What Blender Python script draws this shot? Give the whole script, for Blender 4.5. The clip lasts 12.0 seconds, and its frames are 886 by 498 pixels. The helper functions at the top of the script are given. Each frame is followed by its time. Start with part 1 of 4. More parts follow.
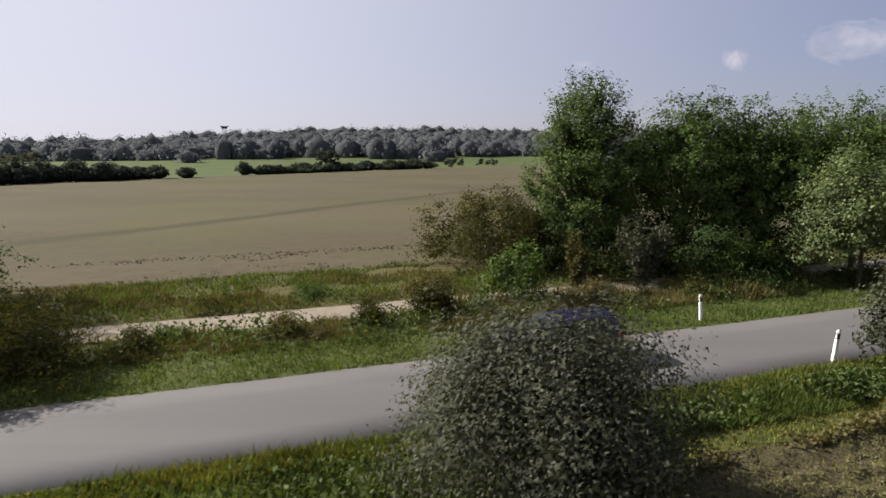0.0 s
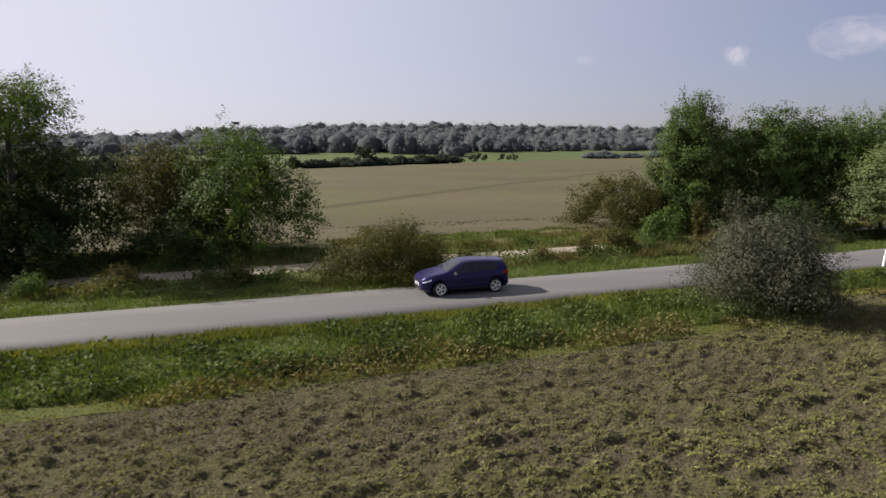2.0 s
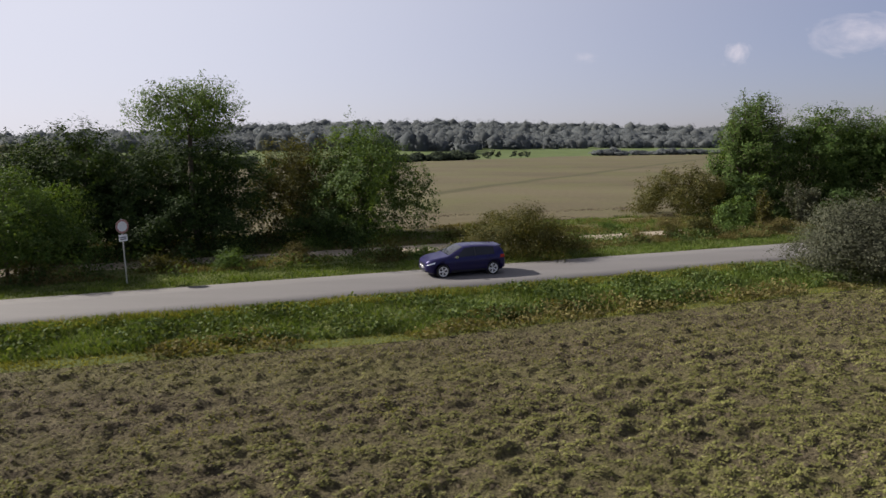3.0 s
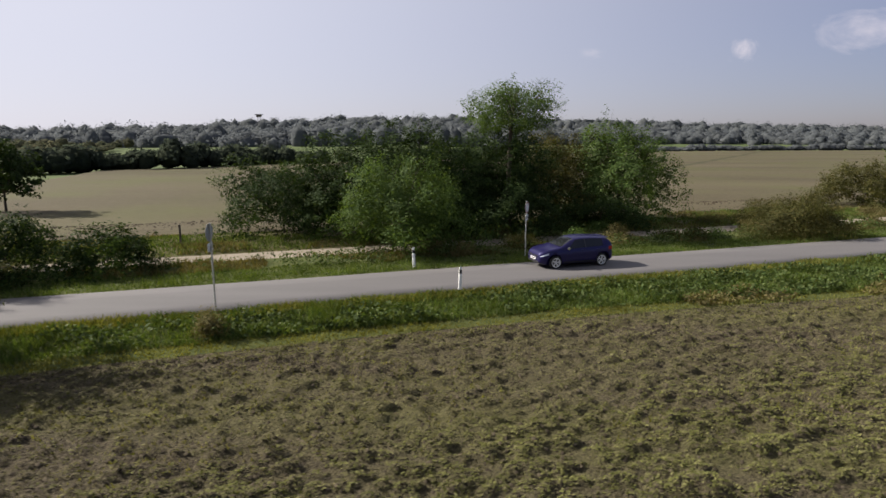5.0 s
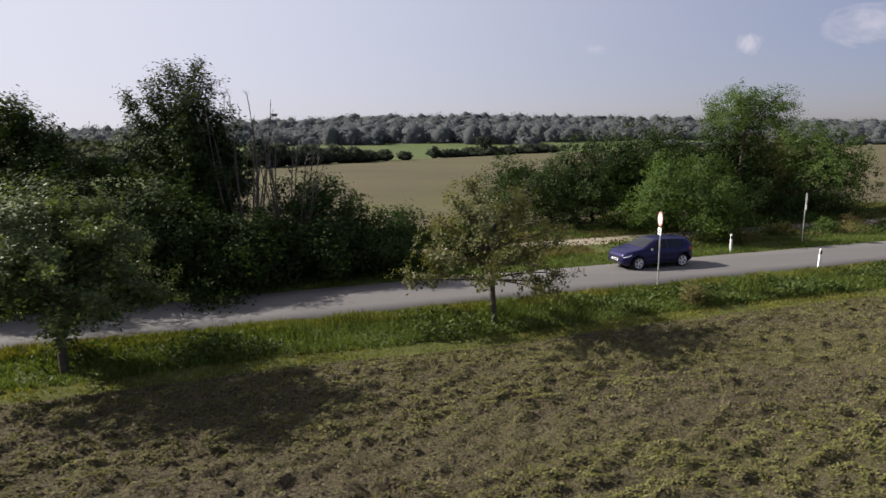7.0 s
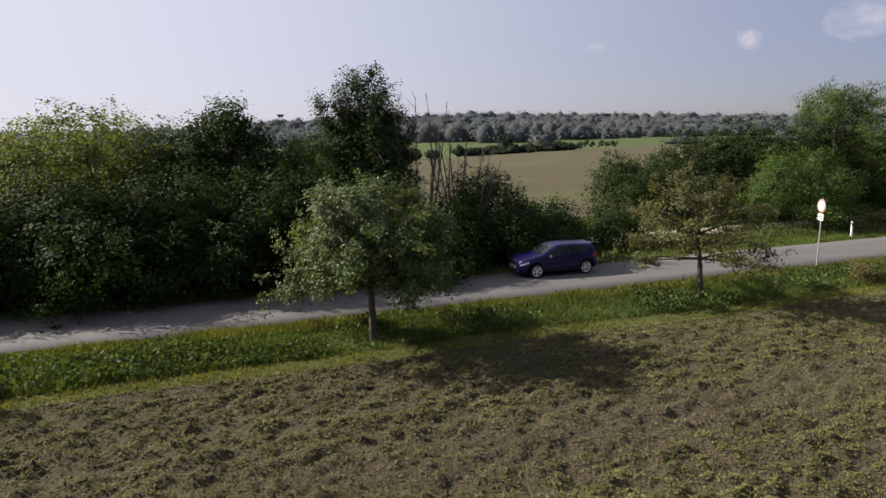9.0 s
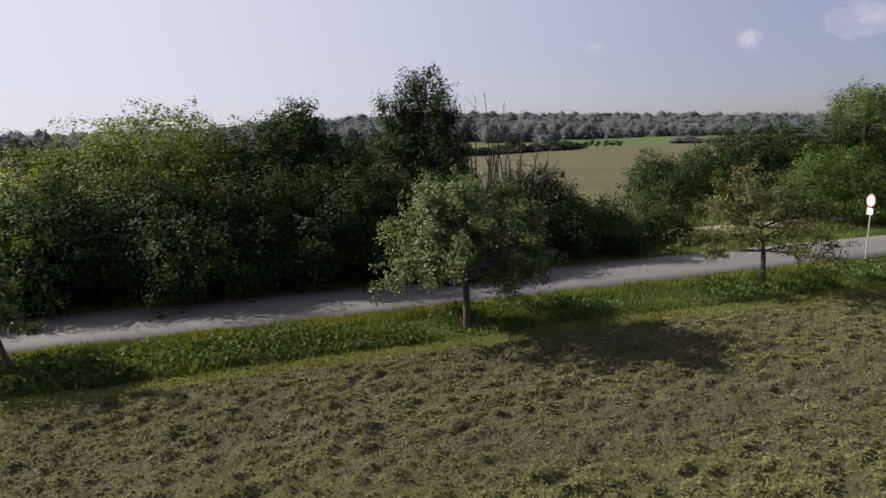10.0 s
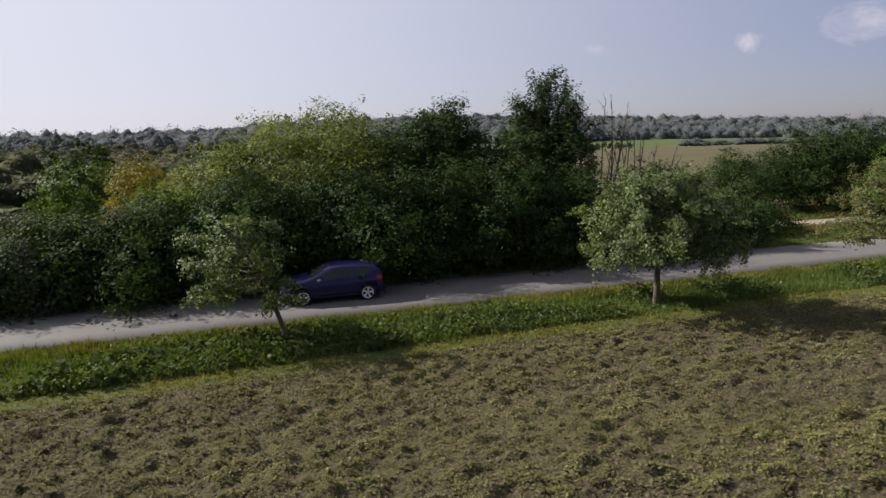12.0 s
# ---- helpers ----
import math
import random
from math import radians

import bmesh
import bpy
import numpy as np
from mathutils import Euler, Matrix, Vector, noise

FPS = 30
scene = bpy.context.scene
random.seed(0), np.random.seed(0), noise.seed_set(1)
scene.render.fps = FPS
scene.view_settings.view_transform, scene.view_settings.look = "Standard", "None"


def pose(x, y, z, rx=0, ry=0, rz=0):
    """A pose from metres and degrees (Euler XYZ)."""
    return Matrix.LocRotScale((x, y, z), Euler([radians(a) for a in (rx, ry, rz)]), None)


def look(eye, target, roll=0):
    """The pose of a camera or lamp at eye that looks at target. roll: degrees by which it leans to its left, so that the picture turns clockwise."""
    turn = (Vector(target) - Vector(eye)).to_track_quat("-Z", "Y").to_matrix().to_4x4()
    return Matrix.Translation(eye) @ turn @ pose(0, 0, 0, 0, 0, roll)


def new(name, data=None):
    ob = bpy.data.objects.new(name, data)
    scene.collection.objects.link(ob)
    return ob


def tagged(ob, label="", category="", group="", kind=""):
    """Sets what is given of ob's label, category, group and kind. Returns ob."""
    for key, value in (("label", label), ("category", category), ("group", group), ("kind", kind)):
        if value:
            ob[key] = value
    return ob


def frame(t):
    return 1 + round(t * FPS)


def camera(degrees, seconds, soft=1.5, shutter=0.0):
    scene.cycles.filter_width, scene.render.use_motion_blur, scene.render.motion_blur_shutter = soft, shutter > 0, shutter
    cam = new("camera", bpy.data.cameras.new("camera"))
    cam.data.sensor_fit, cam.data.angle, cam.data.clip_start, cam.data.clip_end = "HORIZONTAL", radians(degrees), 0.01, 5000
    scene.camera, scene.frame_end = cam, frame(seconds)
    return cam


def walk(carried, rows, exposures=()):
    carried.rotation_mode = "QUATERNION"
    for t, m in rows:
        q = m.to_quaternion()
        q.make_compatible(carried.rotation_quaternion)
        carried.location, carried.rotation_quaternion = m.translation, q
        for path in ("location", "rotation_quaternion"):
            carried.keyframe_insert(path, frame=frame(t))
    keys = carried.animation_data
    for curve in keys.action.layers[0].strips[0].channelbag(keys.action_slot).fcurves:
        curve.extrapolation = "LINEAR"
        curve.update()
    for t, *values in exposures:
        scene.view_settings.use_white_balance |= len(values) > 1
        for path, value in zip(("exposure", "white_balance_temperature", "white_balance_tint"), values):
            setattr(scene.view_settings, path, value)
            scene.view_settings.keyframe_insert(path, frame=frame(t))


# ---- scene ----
cam = camera(74.0, 12.0, soft=1.5, shutter=0.12)
# seconds, eye, yaw, pitch, roll
ROWS = [
    (0.0, -1.412, 2.560, 6.061, 1.99, -9.25, 0.23),
    (0.5, -4.099, -0.617, 5.996, 2.05, -9.36, 0.23),
    (1.0, -6.362, -3.704, 6.002, 2.07, -9.45, 0.27),
    (1.5, -8.915, -7.162, 6.034, 2.07, -9.56, 0.26),
    (2.0, -11.782, -10.520, 6.044, 2.05, -9.68, 0.22),
    (2.5, -14.924, -13.340, 6.013, 2.02, -9.81, 0.19),
    (3.0, -18.398, -15.490, 5.953, 1.99, -9.94, 0.17),
    (5.0, -36.469, -20.967, 5.878, 2.22, -10.34, 0.02),
    (5.5, -41.378, -22.295, 5.940, 2.33, -10.40, 0.04),
    (6.0, -45.914, -23.589, 6.013, 2.42, -10.46, 0.13),
    (6.5, -49.858, -24.763, 6.079, 2.48, -10.51, 0.29),
    (7.0, -53.114, -25.769, 6.128, 2.52, -10.56, 0.51),
    (7.5, -55.720, -26.615, 6.156, 2.55, -10.60, 0.73),
    (9.5, -62.721, -29.356, 6.165, 2.64, -10.65, 1.20),
    (10.0, -64.216, -29.977, 6.161, 2.64, -10.63, 1.29),
    (10.5, -65.703, -30.593, 6.156, 2.60, -10.61, 1.37),
    (11.0, -67.283, -31.288, 6.147, 2.54, -10.57, 1.39),
    (11.5, -69.154, -32.083, 6.125, 2.48, -10.51, 1.25),
    (12.0, -71.414, -32.426, 6.037, 2.43, -10.45, 1.04),
]
walk(cam, [(t, pose(x, y, z, 90 + pitch, 0, yaw) @ pose(0, 0, 0, 0, 0, -roll)) for t, x, y, z, yaw, pitch, roll in ROWS],
     exposures=[(0.0, 1.09, 6470, 12), (12.0, 1.09, 6470, 12)])

# ---- light ----
SUN = Vector((-0.80, 0.19, 0.555)).normalized()
world = bpy.data.worlds.new("world")
scene.world = world
world.use_nodes = True
wn = world.node_tree.nodes
sky = wn.new("ShaderNodeTexSky")
sky.sky_type = "NISHITA"
sky.sun_disc = False
sky.sun_elevation = math.asin(SUN.z)
sky.sun_rotation = math.atan2(SUN.x, SUN.y)
sky.air_density, sky.dust_density, sky.ozone_density = 1.0, 1.0, 3.0
way = wn.new("ShaderNodeTexCoord")
toward = wn.new("ShaderNodeVectorMath")
toward.operation = "DOT_PRODUCT"
toward.inputs[1].default_value = SUN
hazy = wn.new("ShaderNodeMapRange")
hazy.inputs[1].default_value, hazy.inputs[2].default_value, hazy.inputs[3].default_value, hazy.inputs[4].default_value = -0.40, 0.72, 0.06, 0.86
haze = wn.new("ShaderNodeMix")
haze.data_type = "RGBA"
haze.inputs[7].default_value = (7.3, 7.4, 8.2, 1)
dusk = wn.new("ShaderNodeMix")
dusk.data_type, dusk.blend_type = "RGBA", "MULTIPLY"
dusk.inputs[0].default_value, dusk.inputs[7].default_value = 1.0, (0.70, 0.62, 0.75, 1)
for a, b in ((way.outputs["Generated"], toward.inputs[0]), (toward.outputs["Value"], hazy.inputs[0]), (hazy.outputs[0], haze.inputs[0]),
             (sky.outputs[0], dusk.inputs[6]), (dusk.outputs[2], haze.inputs[6]), (haze.outputs[2], wn["Background"].inputs[0])):
    world.node_tree.links.new(a, b)
wn["Background"].inputs[1].default_value = 0.051
sun = new("sun", bpy.data.lights.new("sun", "SUN"))
sun.data.energy, sun.data.angle, sun.data.color = 5.0, radians(0.6), (1.0, 0.93, 0.82)
sun.matrix_world = look(SUN * 100, (0, 0, 0))


# ---- materials ----
class Mat:
    """A Principled material with its node tree at hand."""

    def __init__(self, name, rough=0.8, metal=0.0, spec=0.3):
        self.m = bpy.data.materials.new(name)
        self.m.use_nodes = True
        self.t = self.m.node_tree
        self.b = self.t.nodes["Principled BSDF"]
        self.b.inputs["Roughness"].default_value = rough
        self.b.inputs["Metallic"].default_value = metal
        self.b.inputs["Specular IOR Level"].default_value = spec

    def n(self, kind, **values):
        node = self.t.nodes.new("ShaderNode" + kind)
        for k, v in values.items():
            node.inputs[k.replace("_", " ")].default_value = v
        return node

    def link(self, a, b):
        self.t.links.new(a, b)

    def place(self):
        return self.n("NewGeometry").outputs["Position"]

    def noise(self, scale, detail=4.0, rough=0.6, src=None, stretch=None):
        node = self.n("TexNoise", Scale=scale, Detail=detail, Roughness=rough)
        src = src or self.place()
        if stretch:
            m = self.n("Mapping", Scale=stretch[:3], Rotation=(0, 0, stretch[3]))
            self.link(src, m.inputs[0])
            src = m.outputs[0]
        self.link(src, node.inputs["Vector"])
        return node.outputs["Fac"]

    def ramp(self, fac, stops):
        node = self.n("ValToRGB")
        e = node.color_ramp.elements
        while len(e) < len(stops):
            e.new(0.5)
        for el, (p, c) in zip(e, stops):
            el.position, el.color = p, (*c, 1)
        self.link(fac, node.inputs[0])
        return node.outputs[0]

    def mix(self, fac, a, b, kind="MIX"):
        node = self.t.nodes.new("ShaderNodeMix")
        node.data_type, node.blend_type = "RGBA", kind
        for sock, v in ((0, fac), (6, a), (7, b)):
            if isinstance(v, (int, float)):
                node.inputs[sock].default_value = v
            elif isinstance(v, tuple):
                node.inputs[sock].default_value = (*v, 1)
            else:
                self.link(v, node.inputs[sock])
        return node.outputs[2]

    def colour(self, c):
        if isinstance(c, tuple):
            self.b.inputs["Base Color"].default_value = (*c, 1)
        else:
            self.link(c, self.b.inputs["Base Color"])
        return self

    def bump(self, fac, strength, dist=0.02):
        node = self.n("Bump", Strength=strength, Distance=dist)
        self.link(fac, node.inputs["Height"])
        self.link(node.outputs[0], self.b.inputs["Normal"])
        return self


def plain(name, c, rough=0.6, metal=0.0, spec=0.4, wear=0.12):
    m = Mat(name, rough, metal, spec)
    dark = tuple(v * (1 - wear * 2) for v in c)
    return m.colour(m.mix(m.ramp(m.noise(9.0), [(0.35, (0, 0, 0)), (0.7, (1, 1, 1))]), dark, c)).m


def foliage(name, a, b, c=None, rough=0.6, through_light=0.3, spec=0.10):
    """Leaves: colour by leaf and by patch, part of the light passes through."""
    m = Mat(name, rough, 0.0, spec)
    rnd = m.n("NewGeometry").outputs["Random Per Island"]
    col = m.ramp(rnd, [(0.0, a), (0.75, b), (1.0, c or b)])
    patch = m.ramp(m.noise(0.7, 3.0), [(0.3, (0.65, 0.65, 0.65)), (0.7, (1.2, 1.2, 1.2))])
    col = m.mix(1.0, col, patch, "MULTIPLY")
    m.colour(col)
    tr = m.n("BsdfTranslucent")
    m.link(m.mix(1.0, col, (1.35, 1.3, 0.5), "MULTIPLY"), tr.inputs[0])
    mx = m.n("MixShader", Fac=through_light)
    m.link(m.b.outputs[0], mx.inputs[1])
    m.link(tr.outputs[0], mx.inputs[2])
    m.link(mx.outputs[0], m.t.nodes["Material Output"].inputs[0])
    return m.m


ROADTURN = -0.38


def soil_mat():
    m = Mat("ploughed_soil", 0.95, 0, 0.1)
    fine = m.noise(15.0, 6.0, 0.8)
    rows = m.noise(0.30, 4.0, 0.6, None, (0.14, 1.3, 1, ROADTURN))
    earth = m.ramp(fine, [(0.36, (0.022, 0.018, 0.011)), (0.52, (0.086, 0.071, 0.046)), (0.67, (0.185, 0.156, 0.102))])
    straw = m.ramp(m.noise(20.0, 5.0, 0.75), [(0.35, (0.066, 0.066, 0.025)), (0.65, (0.165, 0.158, 0.062))])
    f = m.ramp(m.mix(0.4, rows, fine), [(0.44, (0, 0, 0)), (0.64, (0.7, 0.7, 0.7))])
    m.colour(m.mix(f, earth, straw)).bump(m.noise(13.0, 5.0, 0.8), 1.0, 0.16)
    return m.m


def stubble_mat():
    m = Mat("stubble", 0.95, 0, 0.1)
    big = m.noise(0.03, 4.0, 0.55, None, (0.5, 1.4, 1, ROADTURN - 0.6))
    fine = m.noise(1.30, 6.0, 0.75)
    col = m.ramp(m.mix(0.45, big, fine), [(0.3, (0.0446, 0.0386, 0.0228)), (0.5, (0.0728, 0.0624, 0.0382)), (0.7, (0.0945, 0.0827, 0.0505))])
    green = m.ramp(m.noise(0.050, 5.0, 0.6), [(0.45, (0, 0, 0)), (0.65, (0.6, 0.6, 0.6))])
    col = m.mix(green, col, (0.0743, 0.0792, 0.0297))
    # the dark wheeling across the field, a slanting strip
    mp = m.n("Mapping", Rotation=(0, 0, -1.0495))
    m.link(m.place(), mp.inputs[0])
    sp = m.n("SeparateXYZ")
    m.link(mp.outputs[0], sp.inputs[0])
    ad = m.n("Math")
    ad.operation = "MULTIPLY_ADD"
    m.link(m.noise(0.06, 3.0), ad.inputs[0])
    ad.inputs[1].default_value = 5.0
    m.link(sp.outputs[1], ad.inputs[2])
    strip = m.n("MapRange")
    dist = m.n("Math")
    dist.operation = "ABSOLUTE"
    shift = m.n("Math")
    shift.operation = "SUBTRACT"
    shift.inputs[1].default_value = 51.4
    m.link(ad.outputs[0], shift.inputs[0])
    m.link(shift.outputs[0], dist.inputs[0])
    m.link(dist.outputs[0], strip.inputs[0])
    for i, v in ((1, 0.5), (2, 2.0), (3, 0.85), (4, 0.0)):
        strip.inputs[i].default_value = v
    col = m.mix(strip.outputs[0], col, (0.0446, 0.0421, 0.0223))
    m.colour(col).bump(fine, 0.5, 0.08)
    return m.m


def grass_ground_mat(name, a, b, scale=1.5):
    m = Mat(name, 0.95, 0, 0.1)
    fine = m.noise(scale * 6, 5.0, 0.7)
    f = m.mix(0.5, m.noise(scale, 4.0), fine)
    m.colour(m.ramp(f, [(0.35, a), (0.65, b)])).bump(fine, 0.5, 0.05)
    return m.m


def asphalt_mat():
    m = Mat("asphalt", 0.82, 0, 0.35)
    grit = m.noise(60.0, 4.0, 0.8)
    wear = m.noise(0.5, 5.0, 0.6, None, (0.12, 1.6, 1, ROADTURN))
    col = m.ramp(m.mix(0.3, wear, grit), [(0.3, (0.0848, 0.0806, 0.0806)), (0.55, (0.098, 0.0933, 0.0927)), (0.75, (0.111, 0.106, 0.104))])
    m.colour(col).bump(grit, 0.25, 0.01)
    return m.m


SOIL, STUBBLE, ASPHALT = soil_mat(), stubble_mat(), asphalt_mat()
MEADOW = grass_ground_mat("meadow", (0.048, 0.069, 0.0252), (0.078, 0.099, 0.0372), 0.08)
VERGE = grass_ground_mat("verge_soil", (0.0364, 0.0494, 0.0146), (0.078, 0.0858, 0.027))
ROUGH = grass_ground_mat("rough_grass_soil", (0.0468, 0.0468, 0.0182), (0.0988, 0.0858, 0.0364))
TRACK = grass_ground_mat("track_gravel", (0.165, 0.143, 0.11), (0.242, 0.209, 0.165))
BARK = plain("bark", (0.09, 0.0713, 0.0525), 0.95, wear=0.25)
DEADWOOD = plain("dead_wood", (0.145, 0.119, 0.0978), 0.95, wear=0.25)
L_DARK = foliage("leaf_dark_green", (0.0156, 0.0286, 0.0091), (0.0312, 0.0533, 0.0156), (0.0494, 0.0728, 0.0234), 0.7, 0.26, 0.06)
L_MID = foliage("leaf_mid_green", (0.0324, 0.0588, 0.0144), (0.0672, 0.11, 0.0276), (0.103, 0.142, 0.0408), 0.65, 0.34)
L_OLIVE = foliage("leaf_olive_brown", (0.032, 0.036, 0.010), (0.062, 0.062, 0.017), (0.095, 0.076, 0.025), 0.65, 0.32)
L_GREY = foliage("leaf_grey_willow", (0.031, 0.036, 0.022), (0.056, 0.060, 0.038), (0.085, 0.086, 0.060), 0.6, 0.22, 0.12)
L_APPLE = foliage("leaf_apple", (0.0482, 0.0737, 0.0255), (0.102, 0.137, 0.051), (0.177, 0.206, 0.106), 0.55, 0.28, 0.14)
L_APPLE_DRY = foliage("leaf_apple_thin", (0.0525, 0.0625, 0.02), (0.103, 0.112, 0.04), (0.15, 0.131, 0.0575), 0.55, 0.28, 0.14)
L_YELLOW = foliage("leaf_yellow", (0.11, 0.095, 0.013), (0.20, 0.17, 0.022), (0.13, 0.13, 0.026))
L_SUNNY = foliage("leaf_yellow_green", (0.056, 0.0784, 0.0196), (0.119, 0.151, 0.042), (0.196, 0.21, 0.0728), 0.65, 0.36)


def canopy_mat(name, a, b, scale):
    m = Mat(name, 0.95, 0, 0.05)
    rnd = m.n("NewGeometry").outputs["Random Per Island"]
    col = m.ramp(rnd, [(0.0, a), (1.0, b)])
    fine = m.noise(scale, 5.0, 0.75)
    col = m.mix(1.0, col, m.ramp(fine, [(0.3, (0.7, 0.7, 0.72)), (0.7, (1.2, 1.2, 1.15))]), "MULTIPLY")
    m.colour(col).bump(fine, 0.5, 0.4)
    tr = m.n("BsdfTranslucent")
    m.link(col, tr.inputs[0])
    mx = m.n("MixShader", Fac=0.5)
    m.link(m.b.outputs[0], mx.inputs[1])
    m.link(tr.outputs[0], mx.inputs[2])
    m.link(mx.outputs[0], m.t.nodes["Material Output"].inputs[0])
    return m.m


# far leaves: distance haze is put into the colour as pale blue-grey
L_FAR_HAZE = canopy_mat("far_canopy_haze_tint", (0.108, 0.121, 0.132), (0.138, 0.149, 0.153), 0.25)
# scrub leaf colour is lightened to stand for haze over it
L_SCRUB = canopy_mat("scrub_canopy", (0.0651, 0.079, 0.0465), (0.121, 0.116, 0.0698), 1.2)
# greyed part way to the far canopy, some distance haze put into the colour
L_HEDGE = canopy_mat("hedge_canopy", (0.0375, 0.0488, 0.0375), (0.0638, 0.0788, 0.0488), 1.6)
G_LUSH = foliage("grass_lush", (0.044, 0.074, 0.015), (0.083, 0.118, 0.027), (0.118, 0.14, 0.042), 0.7)
G_FRINGE = foliage("grass_fringe", (0.0862, 0.0924, 0.0185), (0.154, 0.154, 0.0339), (0.209, 0.191, 0.0616), 0.7)
G_DRY = foliage("grass_dry", (0.078, 0.0676, 0.026), (0.14, 0.12, 0.052), (0.0624, 0.0676, 0.0208), 0.8, 0.25)
WEED = foliage("weed_leaf", (0.034, 0.058, 0.017), (0.07, 0.098, 0.030), (0.105, 0.125, 0.048), 0.7)
STRAW = foliage("straw_regrowth", (0.065, 0.062, 0.026), (0.125, 0.122, 0.050), (0.185, 0.17, 0.088), 0.9, 0.15)
CLOD = foliage("earth_clod", (0.026, 0.021, 0.014), (0.063, 0.051, 0.034), (0.098, 0.080, 0.054), 0.95, 0.0)
TUFT = foliage("regrowth_tuft", (0.062, 0.066, 0.020), (0.112, 0.115, 0.037), (0.17, 0.16, 0.071), 0.95, 0.2)
WHITE = plain("white_plastic", (0.78, 0.78, 0.76), 0.5, wear=0.08)
BLACK = plain("black_plastic", (0.02, 0.02, 0.022), 0.5)
GALV = plain("galvanised_steel", (0.50, 0.50, 0.48), 0.45, 0.6)
RED = plain("red_film", (0.42, 0.20, 0.17), 0.5)
SIGNBACK = plain("sign_back_aluminium", (0.42, 0.43, 0.43), 0.5, 0.5)
REFLECT = plain("reflector", (0.7, 0.7, 0.65), 0.15)

# ---- plan: u runs with x along the road, v across it, + is the far side ----
HALF = 2.125


def turn_at(u):
    return math.atan(0.37734 + 0.0000860 * u)


def centre(u):
    return 17.844 + 0.37734 * u + 0.0000430 * u * u


def on(u, v):
    th = np.arctan(0.37734 + 0.0000860 * u)
    return u - v * np.sin(th), centre(u) + v * np.cos(th)


def across(x, y):
    """The offset v of a place."""
    th = np.arctan(0.37734 + 0.0000860 * x)
    return (y - centre(x)) * np.cos(th)


def lattice(x, y, scale, seed):
    """Smooth value noise in 0..1 at a wavelength of scale metres."""
    g = np.random.RandomState(seed).rand(256, 256)
    a, b = x / scale, y / scale
    i, j = np.floor(a).astype(int), np.floor(b).astype(int)
    fa, fb = a - i, b - j
    fa, fb = fa * fa * (3 - 2 * fa), fb * fb * (3 - 2 * fb)
    i0, i1, j0, j1 = i % 256, (i + 1) % 256, j % 256, (j + 1) % 256
    return (g[i0, j0] * (1 - fa) + g[i1, j0] * fa) * (1 - fb) + (g[i0, j1] * (1 - fa) + g[i1, j1] * fa) * fb


def soil_edge(u):
    """Where the ploughed field ends towards the road."""
    f = np.clip((u + 36) / 14, 0, 1)
    return -5.85 - 1.2 * f + 2.4 * np.clip((u + 1) / 3, 0, 1) + 0.5 * (lattice(u, u * 0, 6.0, 3) - 0.5)


EDGE_X = np.array([-900.0, -300, -160, -105, -25, 30, 75, 173, 500, 1200])
EDGE_Y = np.array([0.0, 30, 62, 104, 226, 300, 341, 380, 450, 500])


def field_end(x):
    return np.interp(x, EDGE_X, EDGE_Y)


def land(x, y):
    """Height of the far land: level to the field's end, then rising to wooded hills."""
    r = np.maximum(0, y - np.maximum(field_end(x), 230))
    tall = np.interp(x, [-800, -480, -330, -200, 150, 400, 800], [0.4, 0.65, 1.2, 1.5, 1.5, 1.3, 1.0])
    z = 0.026 * np.minimum(r, 160) + 0.045 * tall * np.clip(r - 160, 0, 480)
    return z + (lattice(x, y, 130.0, 5) - 0.5) * np.clip(r / 60, 0, 1) * 4


# ---- mesh helpers ----
def link_mesh(name, verts, faces, material, parent=None, smooth=False):
    """A mesh from an array of corners and an array of faces with equal corner counts."""
    verts, faces = np.asarray(verts, dtype=np.float32), np.asarray(faces, dtype=np.int32)
    me = bpy.data.meshes.new(name)
    k = faces.shape[1]
    me.vertices.add(len(verts))
    me.vertices.foreach_set("co", verts.ravel())
    me.loops.add(faces.size)
    me.loops.foreach_set("vertex_index", faces.ravel())
    me.polygons.add(len(faces))
    me.polygons.foreach_set("loop_start", np.arange(0, faces.size, k, dtype=np.int32))
    me.polygons.foreach_set("loop_total", np.full(len(faces), k, dtype=np.int32))
    if smooth:
        me.polygons.foreach_set("use_smooth", np.ones(len(faces), dtype=bool))
    me.update(calc_edges=True)
    me.validate()
    me.materials.append(material)
    ob = new(name, me)
    ob.parent = parent
    return ob


def part(name, bm, material, parent=None, label="", smooth=False):
    me = bpy.data.meshes.new(name)
    bmesh.ops.recalc_face_normals(bm, faces=bm.faces)
    for f in bm.faces:
        f.smooth = smooth
    bm.to_mesh(me)
    bm.free()
    me.materials.append(material)
    ob = new(name, me)
    ob.parent = parent
    if label:
        ob["label"] = label
    return ob


def sheet(name, us, vs, height, material, label):
    """A sheet of ground over the road's own coordinates; vs may be arrays of rows from edge to edge."""
    U, W = np.meshgrid(us, np.linspace(0, 1, vs[2]), indexing="ij")
    a, b = vs[0](U), vs[1](U)
    V = a + (b - a) * W
    X, Y = on(U, V)
    Z = height(U, V, X, Y)
    n, k = U.shape
    idx = np.arange(n * k).reshape(n, k)
    faces = np.stack([idx[:-1, :-1], idx[1:, :-1], idx[1:, 1:], idx[:-1, 1:]], -1).reshape(-1, 4)
    ob = link_mesh(name, np.stack([X, Y, Z], -1).reshape(-1, 3), faces, material, smooth=True)
    return tagged(ob, label, "ground", kind="structure")


def const(v):
    return lambda u: u * 0 + v


